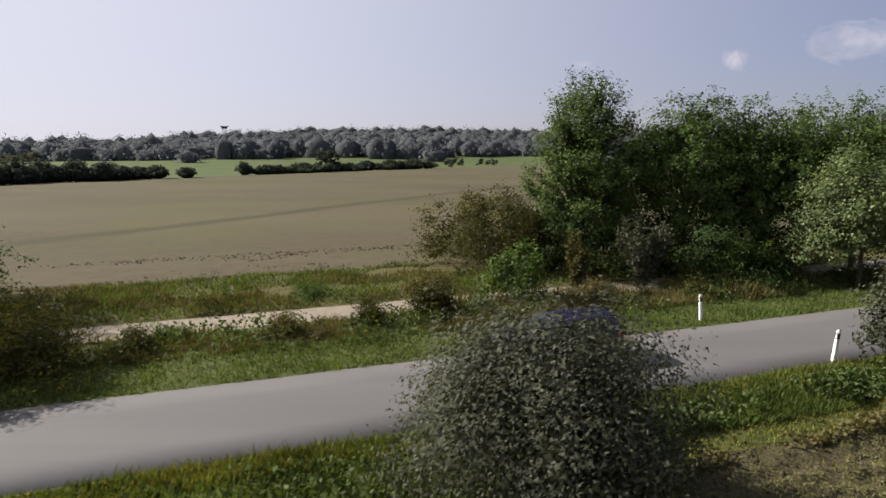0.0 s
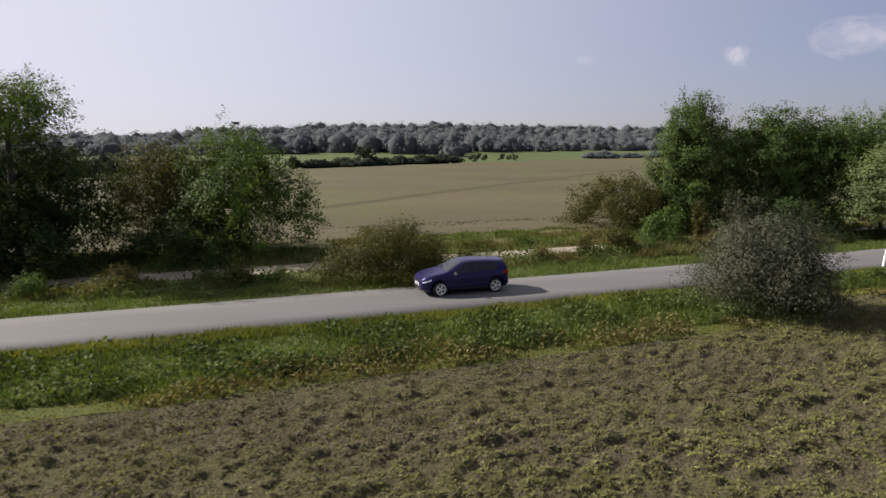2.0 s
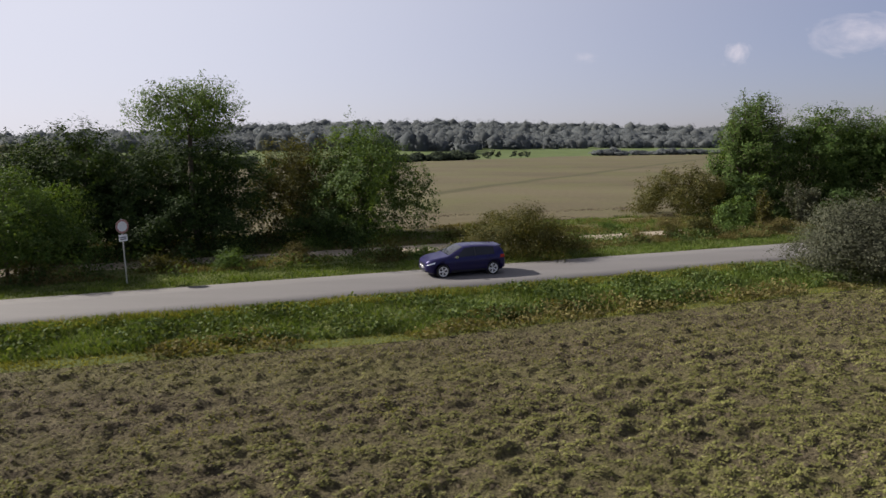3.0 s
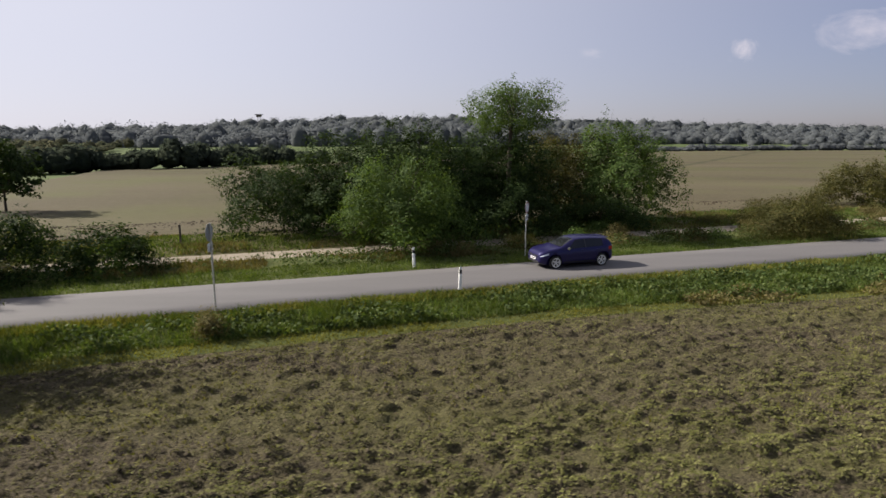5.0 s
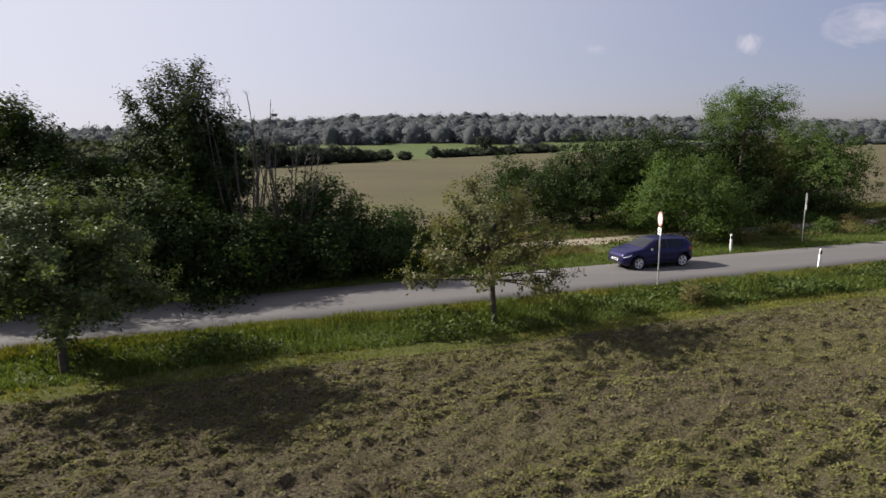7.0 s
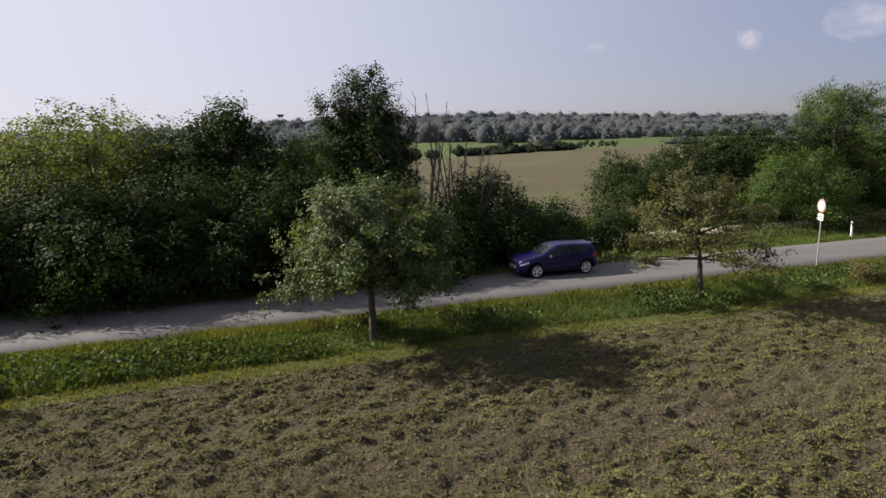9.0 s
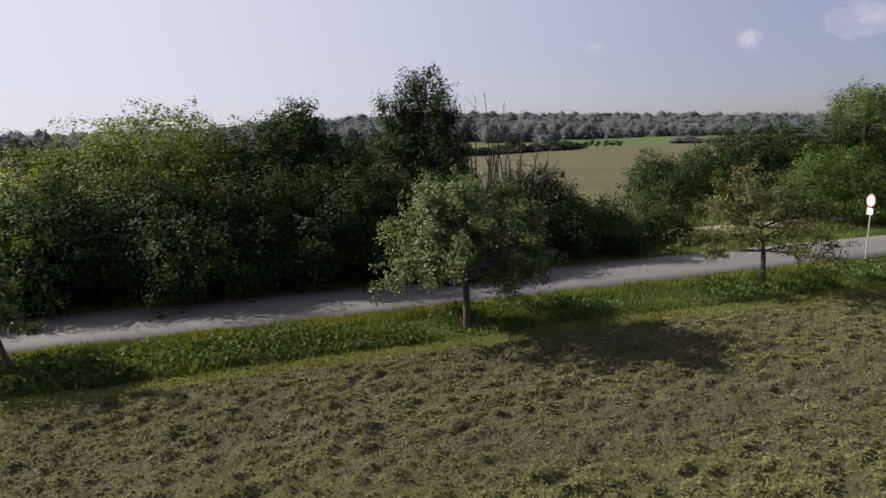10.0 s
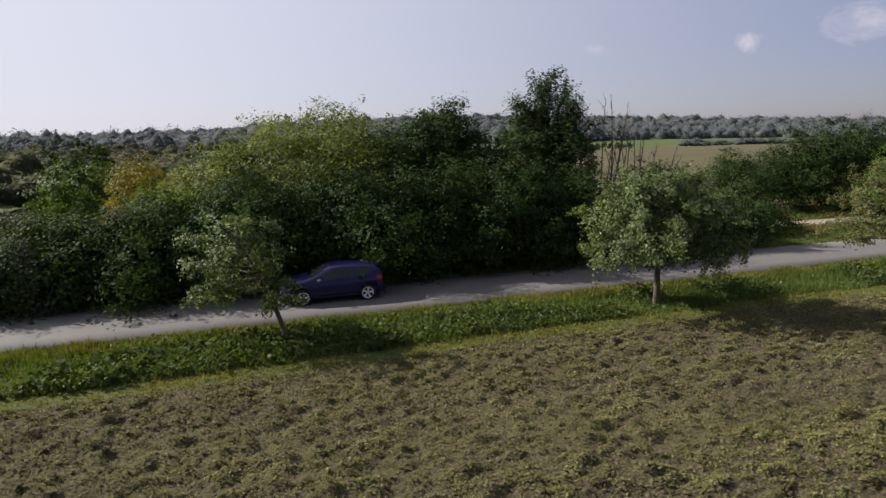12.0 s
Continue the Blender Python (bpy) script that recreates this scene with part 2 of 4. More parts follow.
def boxed(bm, x0, x1, y0, y1, z0, z1, bevel=0.0):
    got = bmesh.ops.create_cube(bm, size=1.0)["verts"]
    for v in got:
        v.co = Vector((x0 + (v.co.x + 0.5) * (x1 - x0), y0 + (v.co.y + 0.5) * (y1 - y0), z0 + (v.co.z + 0.5) * (z1 - z0)))
    if bevel:
        edges = list({e for v in got for e in v.link_edges})
        bmesh.ops.bevel(bm, geom=edges, offset=bevel, segments=2, affect="EDGES")
    return got


def rod(bm, a, b, r0, r1=None, sides=10):
    a, b = Vector(a), Vector(b)
    r1 = r0 if r1 is None else r1
    got = bmesh.ops.create_cone(bm, cap_ends=True, segments=sides, radius1=r0, radius2=r1, depth=(b - a).length)["verts"]
    bmesh.ops.transform(bm, matrix=Matrix.Translation((a + b) / 2) @ (b - a).to_track_quat("Z", "Y").to_matrix().to_4x4(), verts=got)
    return got


# ---- setting ----
def far_grid():
    xs = np.unique(np.concatenate([np.linspace(-1500, -250, 26), np.linspace(-250, 350, 61), np.linspace(350, 1600, 26)]))
    ys = np.unique(np.concatenate([np.linspace(-400, -60, 8), np.linspace(-60, 500, 71), np.linspace(500, 2400, 40)]))
    X, Y = np.meshgrid(xs, ys, indexing="ij")
    Z = land(X, Y) - 0.45
    n, k = X.shape
    idx = np.arange(n * k).reshape(n, k)
    faces = np.stack([idx[:-1, :-1], idx[1:, :-1], idx[1:, 1:], idx[:-1, 1:]], -1).reshape(-1, 4)
    return tagged(link_mesh("ground", np.stack([X, Y, Z], -1).reshape(-1, 3), faces, MEADOW, smooth=True),
                  "green meadow land rising to wooded hills", "ground", kind="structure")


far_grid()
US = np.linspace(-190, 90, 281)
USF = np.linspace(-102, 12, 1000)


def hummock(U, V):
    return 0.55 * lattice(U * 0.7, V, 0.24, 1) + 0.45 * lattice(U * 0.8, V, 0.15, 2)


def soil_height(U, V, X, Y):
    z = hummock(U, V) ** 2 * 0.27 + lattice(X, Y, 1.6, 4) * 0.03
    z = z + 0.02 * np.sin(V * 2 * math.pi / 0.75 + 3 * lattice(X, Y, 4, 6))
    rim = np.clip((soil_edge(U) - V) / 0.8, 0, 1) * np.clip((V + 20.0) / 0.8, 0, 1)
    return -0.262 - 0.10 * rim + z * (0.15 + 0.85 * rim)


sheet("field_near", USF, (const(-20.0), soil_edge, 155), soil_height, SOIL, "ploughed field of clods with straw and regrowth")
sheet("field_behind", US, (const(-200.0), const(-19.9), 90), lambda U, V, X, Y: -0.32 + 0.12 * lattice(X, Y, 2.0, 4) * np.clip((-20.5 - V) / 2, 0, 1), SOIL, "ploughed field behind the camera")


def verge_height(U, V, X, Y):
    t = (V + HALF) / (soil_edge(U) + HALF)
    return 0.03 - 0.30 * np.clip(t, 0, 1) ** 0.8 + 0.08 * (lattice(X, Y, 0.8, 8) - 0.5) * np.clip(t * 6, 0, 1)


def far_verge_height(U, V, X, Y):
    rim = np.clip((7.6 - V) / 1.0, 0, 1)
    return (0.03 + (0.10 * lattice(X, Y, 1.0, 9) - 0.12) * np.clip((V - HALF) / 1.5, 0, 1)) * rim - 0.06 * (1 - rim)


def rough_height(U, V, X, Y):
    rim = np.clip((V - 9.6) / 0.8, 0, 1) * np.clip((16.8 - V) / 0.8, 0, 1)
    return -0.06 + 0.22 * lattice(X, Y, 1.7, 11) * rim


sheet("verge_near", np.linspace(-190, 90, 701), (soil_edge, const(-HALF + 0.02), 20), verge_height, VERGE, "grass verge falling from road to ploughed field")
sheet("verge_far", np.linspace(-190, 90, 561), (const(HALF - 0.02), const(7.6), 16),
      lambda U, V, X, Y: far_verge_height(U, V, X, Y), VERGE, "mown grass verge beyond the road")
sheet("track", US, (const(7.6), const(9.6), 8), lambda U, V, X, Y: -0.06 + 0.05 * (lattice(X, Y, 1.2, 10) - 0.5) * np.clip(1 - abs(V - 8.6), 0, 1), TRACK, "pale dirt farm track parallel to the road")
sheet("rough_strip", US, (const(9.6), const(16.8), 16), lambda U, V, X, Y: rough_height(U, V, X, Y), ROUGH, "rough dry grass strip beside the field")


def road_mesh():
    us = np.linspace(-190, 90, 281)
    prof = [(-HALF, -0.20), (-HALF, 0.035), (-1.0, 0.06), (0, 0.075), (1.0, 0.06), (HALF, 0.035), (HALF, -0.20)]
    verts, faces = [], []
    for u in us:
        for v, z in prof:
            w = v + (0.10 * (lattice(np.array(u), np.array(v), 1.2, 12) - 0.5) if abs(v) > 2 else 0)
            x, y = on(u, w)
            verts.append((x, y, z))
    k = len(prof)
    for i in range(len(us) - 1):
        for j in range(k - 1):
            faces.append((i * k + j, (i + 1) * k + j, (i + 1) * k + j + 1, i * k + j + 1))
    return tagged(link_mesh("road", verts, faces, ASPHALT), "narrow grey asphalt country road without markings", "road", kind="structure")


road_mesh()


def far_field():
    """The harvested field, from the rough strip to the hedge at its end."""
    ss = np.linspace(0, 1, 181)
    ws = np.linspace(0, 1, 90) ** 2.2
    U, W = np.meshgrid(ss, ws, indexing="ij")
    near = -74 + U * 230
    x0, y0 = on(np.minimum(near, 90), 16.8 + 0 * U)
    x0, y0 = x0 + (near - np.minimum(near, 90)), y0 + (near - np.minimum(near, 90)) * 0.2
    x1 = -112 + U * 600
    y1 = field_end(x1)
    X, Y = x0 + (x1 - x0) * W, y0 + (y1 - y0) * W
    V = across(X, Y)
    clods = np.clip((26 - V) / 6, 0, 1) * np.clip((V - 16.8) / 0.5, 0, 1)
    Z = -0.06 + 0.10 * lattice(X, Y, 1.5, 13) * W + 0.25 * lattice(X, Y, 40, 14) * W + 0.16 * clods * lattice(X, Y, 0.6, 15)
    n, k = U.shape
    idx = np.arange(n * k).reshape(n, k)
    faces = np.stack([idx[:-1, :-1], idx[1:, :-1], idx[1:, 1:], idx[:-1, 1:]], -1).reshape(-1, 4)
    return tagged(link_mesh("field_far", np.stack([X, Y, Z], -1).reshape(-1, 3), faces, STUBBLE, smooth=True),
                  "wide harvested stubble field, straw coloured", "field", kind="structure")


far_field()


# ---- plants ----
def unit(rng, n):
    d = rng.randn(n, 3)
    return d / np.linalg.norm(d, axis=1, keepdims=True)


def leaf_quads(rng, at, size, aspect=0.55, outward=None, droop=0.0, simple=False):
    """Lens-shaped leaves, each an island of four corners with a slight fold; outward gives the way their faces tend."""
    n = len(at)
    if outward is None:
        a = unit(rng, n)
    else:
        face = outward + np.array([0, 0, 0.35]) + rng.randn(n, 3) * 0.42
        a = np.cross(face, unit(rng, n))
        a /= np.linalg.norm(a, axis=1, keepdims=True) + 1e-6
    if droop:
        a[:, 2] -= droop
        a /= np.linalg.norm(a, axis=1, keepdims=True)
    b = np.cross(a, unit(rng, n) if outward is None else face)
    b /= np.linalg.norm(b, axis=1, keepdims=True) + 1e-6
    s = (size * (0.6 + 0.8 * rng.rand(n)))[:, None]
    if simple:
        return np.stack([at + a * s, at - a * s * 0.6 + b * s * aspect * 1.15, at - a * s * 0.6 - b * s * aspect * 1.15], 1).reshape(-1, 3)
    mid = np.cross(a, b) * s * 0.18
    return np.stack([at - a * s, at + b * s * aspect + mid, at + a * s, at - b * s * aspect + mid], 1).reshape(-1, 3)


def quads(n):
    return np.arange(n * 4).reshape(n, 4)


def triangles(n):
    return np.arange(n * 3).reshape(n, 3)


def lobed(rng, w, h, z0, count, leaves, per, spread, rise=0.5, fill=0.22):
    """Leaf places in clumps round the twigs of a crown of several lobes."""
    mid = z0 + (h - z0) * rise
    half = np.array([w / 2, w / 2, h - mid])
    cs, rs = [np.array([0, 0, mid])], [0.6 * min(w / 2, h - mid)]
    for i in range(count * 2):
        zz = 1 - (i + 0.5) / (count * 2) * 1.75
        a = i * 2.39996 + rng.rand() * 0.9
        flat = math.sqrt(max(0.0, 1 - zz * zz))
        k = 0.50 + 0.30 * rng.rand()
        cs.append(np.array([0, 0, mid]) + half * np.array([math.cos(a) * flat, math.sin(a) * flat, zz]) * k)
        rs.append((0.24 + 0.26 * rng.rand()) * min(w / 2, h - mid) * (1.05 if i else 0.8))
    cs, rs = np.array(cs), np.array(rs)
    twigs = max(1, leaves // per)
    pick = rng.choice(len(cs), twigs, p=rs ** 2 / (rs ** 2).sum())
    d = unit(rng, twigs)
    r = np.where(rng.rand(twigs) < fill, 0.25 + 0.5 * rng.rand(twigs), 0.78 + 0.34 * rng.rand(twigs) ** 1.5)
    tw = cs[pick] + d * (rs[pick] * r)[:, None]
    low = tw[:, 2] < z0 + 0.05
    tw[low, 2] = z0 + 0.05 + 0.5 * rng.rand(low.sum())
    at = np.repeat(tw, per, 0) + rng.randn(twigs * per, 3) * spread * np.array([1, 1, 0.8])
    at[:, 2] = np.maximum(at[:, 2], 0.03)
    return at, cs, tw, np.repeat(d, per, 0)


def tube(verts, faces, path, radii, sides=6):
    """Adds a tapered tube along a path."""
    start = len(verts)
    for i, p in enumerate(path):
        q = Vector(path[min(i + 1, len(path) - 1)]) - Vector(path[max(i - 1, 0)])
        side = q.cross(Vector((0.31, 0.95, 0.05))).normalized()
        other = q.cross(side).normalized()
        for s in range(sides):
            t = 2 * math.pi * s / sides
            verts.append(tuple(Vector(p) + (side * math.cos(t) + other * math.sin(t)) * radii[i]))
    for i in range(len(path) - 1):
        for s in range(sides):
            a, b = start + i * sides + s, start + i * sides + (s + 1) % sides
            faces.append((a, b, b + sides, a + sides))


def wood(rng, verts, faces, foot, tip, r0, r1, bend=0.12, n=5, sides=6):
    foot, tip = np.array(foot, float), np.array(tip, float)
    length = np.linalg.norm(tip - foot)
    off = rng.randn(3) * bend * length
    off[2] = abs(off[2]) * 0.5
    path, radii = [], []
    for i in range(n):
        t = i / (n - 1)
        path.append(tuple(foot + (tip - foot) * t + off * t * (1 - t) * 1.6))
        radii.append(r0 + (r1 - r0) * t)
    tube(verts, faces, path, radii, sides)
    return path


def plant(name, x, y, h, w, mat, label, category="tree", seed=1, clear=0.0, leaf=0.095, lobes=9, cover=1.24, per=26,
          spread=0.17, aspect=0.55, stem=None, lean=(0, 0), rise=0.5, z=-0.1, droop=0.0, group="", limbs=7, shoots=1.0):
    """A tree or bush: tapered trunk, limbs to its lobes, and a crown of many small leaves."""
    rng = np.random.RandomState(seed)
    top = new(name)
    top.location = (x, y, z)
    z0 = clear
    area = math.pi * w * (h - z0) * 0.95
    count = int(area * cover / (2 * leaf * leaf * aspect * 0.9))
    at, cs, tw, out_way = lobed(rng, w - spread, h - spread, z0, lobes, count, per, spread, rise)
    grow = np.array([w / 2 / np.percentile(abs(at[:, 0]), 98.5), w / 2 / np.percentile(abs(at[:, 1]), 98.5), h / np.percentile(at[:, 2], 99.7)])
    at, cs, tw = at * grow, cs * grow, tw * grow
    if not z0:
        # bushes and hedge trees carry their leaves down to the ground
        at[:, :2] *= 1 + 0.55 * np.clip(1 - at[:, 2:3] / (0.45 * h), 0, 1)
    # leafy shoots that stand out of the crown
    ns, leafy = int(area * shoots), 16
    pick = rng.randint(0, len(at), ns)
    root = at[pick]
    aim = out_way[pick] + 0.4 * rng.randn(ns, 3) + np.array([0, 0, 0.45])
    reach = (0.03 + 0.06 * rng.rand(ns) ** 2) * min(w, h)
    out = root[:, None] + aim[:, None] * (reach[:, None] * rng.rand(ns, leafy))[..., None] + rng.randn(ns, leafy, 3) * spread * 0.35
    out[..., 2] = np.maximum(out[..., 2], 0.05)
    at = np.concatenate([at, out.reshape(-1, 3)])
    out_way = np.concatenate([out_way, np.repeat(out_way[pick], leafy, 0)])
    middle = at - np.array([0, 0, z0 + (h - z0) * rise])
    out_way = out_way + 0.6 * middle / (np.linalg.norm(middle, axis=1, keepdims=True) + 0.01)
    out_way = out_way / (np.linalg.norm(out_way, axis=1, keepdims=True) + 0.01)
    shift = np.array([lean[0], lean[1], 0.0])
    at = at + shift * (at[:, 2:3] / h)
    cs = cs + shift * (cs[:, 2:3] / h)
    stem = stem or max(0.03, h * 0.018)
    v, f = [], []
    fork = np.array([lean[0] * 0.5, lean[1] * 0.5, max(z0 + 0.25 * (h - z0), 0.3)])
    path = wood(rng, v, f, (0, 0, -0.25), fork, stem, stem * 0.72, 0.03, 5, 9)
    link_mesh("trunk", v, f, BARK, top, True)
    v, f = [], []
    for c in cs[:limbs]:
        mid = wood(rng, v, f, path[-1 if c[2] > fork[2] else -2], c, stem * 0.5, stem * 0.16)
        near = tw[np.argsort(((tw + shift * (tw[:, 2:3] / h) - c) ** 2).sum(1))[:60:12]]
        for q in near:
            wood(rng, v, f, mid[3], q + shift * (q[2] / h), stem * 0.16, stem * 0.05, 0.1, 3, 4)
    link_mesh("limb", v, f, BARK, top, True)
    link_mesh("crown", leaf_quads(rng, at, leaf, aspect, out_way, droop, True), triangles(len(at)), mat, top)
    return tagged(top, label, category, group)


def branchy(name, x, y, h, w, mat, label, seed, clear, boughs, leaf, per, spread, stem, category="tree", group="", lean=(0, 0), droop=0.25, low=0.15, aspect=0.5, z=-0.2, flat=0.0, twig_leaves=26):
    """A tree whose leaves sit along arching boughs and twigs, with gaps between them."""
    rng = np.random.RandomState(seed)
    top = new(name)
    top.location = (x, y, z)
    v, f, at = [], [], []
    fork = np.array([lean[0] * 0.35, lean[1] * 0.35, clear])
    lower = wood(rng, v, f, (0, 0, -0.25), fork, stem, stem * 0.8, 0.03, 5, 9)
    crest = np.array([lean[0] * 0.8, lean[1] * 0.8, clear + (h - clear) * 0.55])
    upper = wood(rng, v, f, lower[-1], crest, stem * 0.75, stem * 0.3, 0.06, 5, 7)
    link_mesh("trunk", v, f, BARK, top, True)
    v, f = [], []
    for i in range(boughs):
        a = i * 2.39996 + rng.rand() * 0.8
        el = low + (1 - low) * ((i + 0.5) / boughs) ** 0.9
        foot = np.array(upper[min(4, int(el * 4.2))])
        reach = w * 0.5 * math.sqrt(max(0.05, 1 - (max(0, el - 0.25) / 0.78) ** 2)) * (0.75 + 0.35 * rng.rand())
        reach = reach * (1 - flat) + flat * w * 0.5 * math.sqrt(rng.rand())
        tip = np.array([lean[0] * 0.9 + math.cos(a) * reach, lean[1] * 0.9 + math.sin(a) * reach, clear + (h - clear) * (el * (0.9 + 0.15 * rng.rand())) - droop * (1 - el)])
        path = np.array(wood(rng, v, f, foot, tip, stem * 0.38, stem * 0.07, 0.14, 7, 5))
        for k in range(per):
            t = 0.3 + 0.7 * rng.rand() ** 0.8
            q = path[min(5, int(t * 6))] + (path[min(6, int(t * 6) + 1)] - path[min(5, int(t * 6))]) * rng.rand()
            d = rng.randn(3)
            d[2] = d[2] * 0.6 - droop * 0.5 + 0.25 * el
            end = q + d / np.linalg.norm(d) * (0.3 + 0.55 * rng.rand()) * w / 6
            end[2] = max(end[2], clear * 0.72)
            wood(rng, v, f, q, end, stem * 0.07, stem * 0.025, 0.1, 3, 3)
            m = twig_leaves
            along_twig = 0.15 + 0.85 * rng.rand(m, 1)
            at.append(q + (end - q) * along_twig + rng.randn(m, 3) * spread)
    link_mesh("bough", v, f, BARK, top, True)
    at = np.concatenate(at)
    ball = at - np.array([lean[0] * 0.8, lean[1] * 0.8, clear + (h - clear) * 0.4])
    ball = 0.75 * ball / (np.linalg.norm(ball, axis=1, keepdims=True) + 0.01)
    link_mesh("crown", leaf_quads(rng, at, leaf, aspect, ball), quads(len(at)), mat, top)
    return tagged(top, label, category, group)


DARKTREE = "dense green broadleaved tree at the field edge"
HEDGETREE = "dark green tree in the roadside thicket"
# right-hand copse beyond the road
branchy("tree", 5.1, 34.1, 9.9, 6.8, L_MID, "tall green tree with spiky upright crown", 11, 1.0, 66, 0.085, 24, 0.18, 0.2, "tree", droop=-0.5)
plant("tree", 10.4, 34.1, 9.0, 6.4, L_MID, DARKTREE, seed=12, leaf=0.085, lobes=13)
plant("tree", 14.7, 34.1, 8.7, 6.4, L_MID, DARKTREE, seed=13, leaf=0.085, lobes=13)
plant("tree", 19.3, 34.2, 8.9, 7.5, L_MID, "rounded mid green tree ending the copse", seed=14, leaf=0.0858, lobes=11)
plant("tree", 16.8, 29.7, 6.3, 6.2, L_APPLE, "light green apple tree above the rough grass", seed=15, leaf=0.0741, lobes=10)
plant("bush", 0.1, 34.5, 4.3, 7.4, L_OLIVE, "broad olive brown bush beside the copse", "bush", 16, leaf=0.0741, lobes=11, rise=0.42)
plant("bush", 4.4, 32.7, 4.0, 6.0, L_DARK, "dark undergrowth bush below the trees", "bush", 17, leaf=0.078, lobes=10, rise=0.42)
plant("bush", 11.0, 32.9, 3.4, 8.0, L_DARK, "dark undergrowth bush below the trees", "bush", 18, leaf=0.078, lobes=10, rise=0.42)
plant("bush", 0.7, 26.6, 2.6, 2.4, L_MID, "small fresh green round shrub by the track", "bush", 19, leaf=0.078, lobes=6, rise=0.45)
plant("bush", -2.6, 24.2, 1.8, 1.8, L_OLIVE, "low dull green shrub by the track", "bush", 20, leaf=0.0702, lobes=5, rise=0.42)
plant("bush", 10.6, 17.9, 3.4, 2.8, L_GREY, "grey green bush at the roadside post", "bush", 21, leaf=0.0702, lobes=6)


def sapling(x, y, h, w, mat, label, seed, shoots=16):
    """An upright shrub of long leafy shoots."""
    rng = np.random.RandomState(seed)
    top = new("sapling")
    top.location = (x, y, -0.1)
    v, f, at = [], [], []
    for i in range(shoots):
        a = rng.rand() * 6.28
        r = w * 0.5 * (0.3 + 0.7 * rng.rand())
        tip = np.array([math.cos(a) * r, math.sin(a) * r, h * (0.6 + 0.4 * rng.rand()) * (1 - 0.25 * r / w)])
        wood(rng, v, f, (0.1 * math.cos(a), 0.1 * math.sin(a), 0), tip, 0.022, 0.006, 0.06, 5, 4)
        m = int(60 * h)
        t = 0.15 + 0.85 * rng.rand(m)
        at.append(tip[None] * t[:, None] + rng.randn(m, 3) * 0.10)
    at = np.concatenate(at)
    at[:, 2] = np.maximum(at[:, 2], 0.03)
    link_mesh("shoot", v, f, BARK, top, True)
    link_mesh("crown", leaf_quads(rng, at, 0.085, 0.45), quads(len(at)), mat, top)
    return tagged(top, label, "shrub", "upright saplings by the copse")


sapling(3.5, 28.1, 3.0, 1.7, L_OLIVE, "thin brownish upright sapling in rough grass", 31, 10)
sapling(6.7, 29.1, 3.8, 2.8, L_GREY, "grey green upright sapling in rough grass", 32, 18)
sapling(11.4, 29.6, 2.9, 2.2, L_MID, "green upright sapling in rough grass", 33, 14)
sapling(13.3, 30.0, 2.2, 1.6, L_MID, "green upright sapling in rough grass", 34, 10)

# middle
plant("bush", 0.15, 12.5, 3.95, 4.6, L_GREY, "large rounded grey leaved willow bush on the verge", "bush", 41, leaf=0.05, lobes=15, cover=1.8, aspect=0.4, spread=0.2, rise=0.44, z=-0.25, shoots=5.0)
plant("bush", -15.3, 17.4, 2.8, 5.7, L_OLIVE, "rounded yellow olive bush at the road edge", "bush", 42, leaf=0.06, lobes=11, cover=1.8, aspect=0.35, rise=0.42, shoots=3.0)
plant("tree", -25.0, 23.7, 7.4, 8.0, L_MID, "broad mid green tree beside the track", seed=43, leaf=0.08, lobes=13, rise=0.42)
plant("tree", -29.8, 24.0, 6.6, 6.8, L_OLIVE, "yellowish green smaller tree beside the track", seed=44, leaf=0.08, lobes=11, rise=0.42)
plant("tree", -33.6, 17.4, 9.8, 5.7, L_MID, "tall willow with dense domed crown above the thicket", seed=45, clear=6.4, leaf=0.0663, lobes=16, cover=1.0, aspect=0.4, stem=0.17, rise=0.42, shoots=1.4)
plant("tree", -37.3, 18.4, 6.4, 6.4, L_DARK, "dark green tree in the roadside thicket", seed=145, leaf=0.0819, lobes=10, rise=0.44)
plant("tree", -33.6, 19.3, 7.0, 6.6, L_DARK, HEDGETREE, seed=46, leaf=0.0819, lobes=11, rise=0.46)
plant("tree", -40.3, 17.0, 7.4, 6.2, L_DARK, HEDGETREE, seed=47, leaf=0.0819, lobes=10, rise=0.47)
plant("bush", -39.8, 10.8, 5.2, 6.4, L_MID, "arching light green willow bush at the road edge", "bush", 48, leaf=0.078, lobes=11, cover=1.45, aspect=0.36, rise=0.45, droop=0.5)
plant("bush", -48.3, 16.7, 5.0, 7.6, L_DARK, "broad dark green bush beside the harvested field", "bush", 49, leaf=0.08, lobes=11, rise=0.43)
plant("bush", -44.3, 16.4, 6.5, 6.4, L_DARK, "dark green bush in the roadside thicket", "bush", 149, leaf=0.078, lobes=11, rise=0.43)
plant("bush", -34.2, 16.9, 3.4, 7.0, L_DARK, "dark undergrowth bush in the thicket", "bush", 50, leaf=0.0741, lobes=9, rise=0.42)
plant("bush", -26.9, 21.0, 2.6, 6.0, L_DARK, "dark undergrowth bush in the thicket", "bush", 51, leaf=0.0741, lobes=9, rise=0.42)
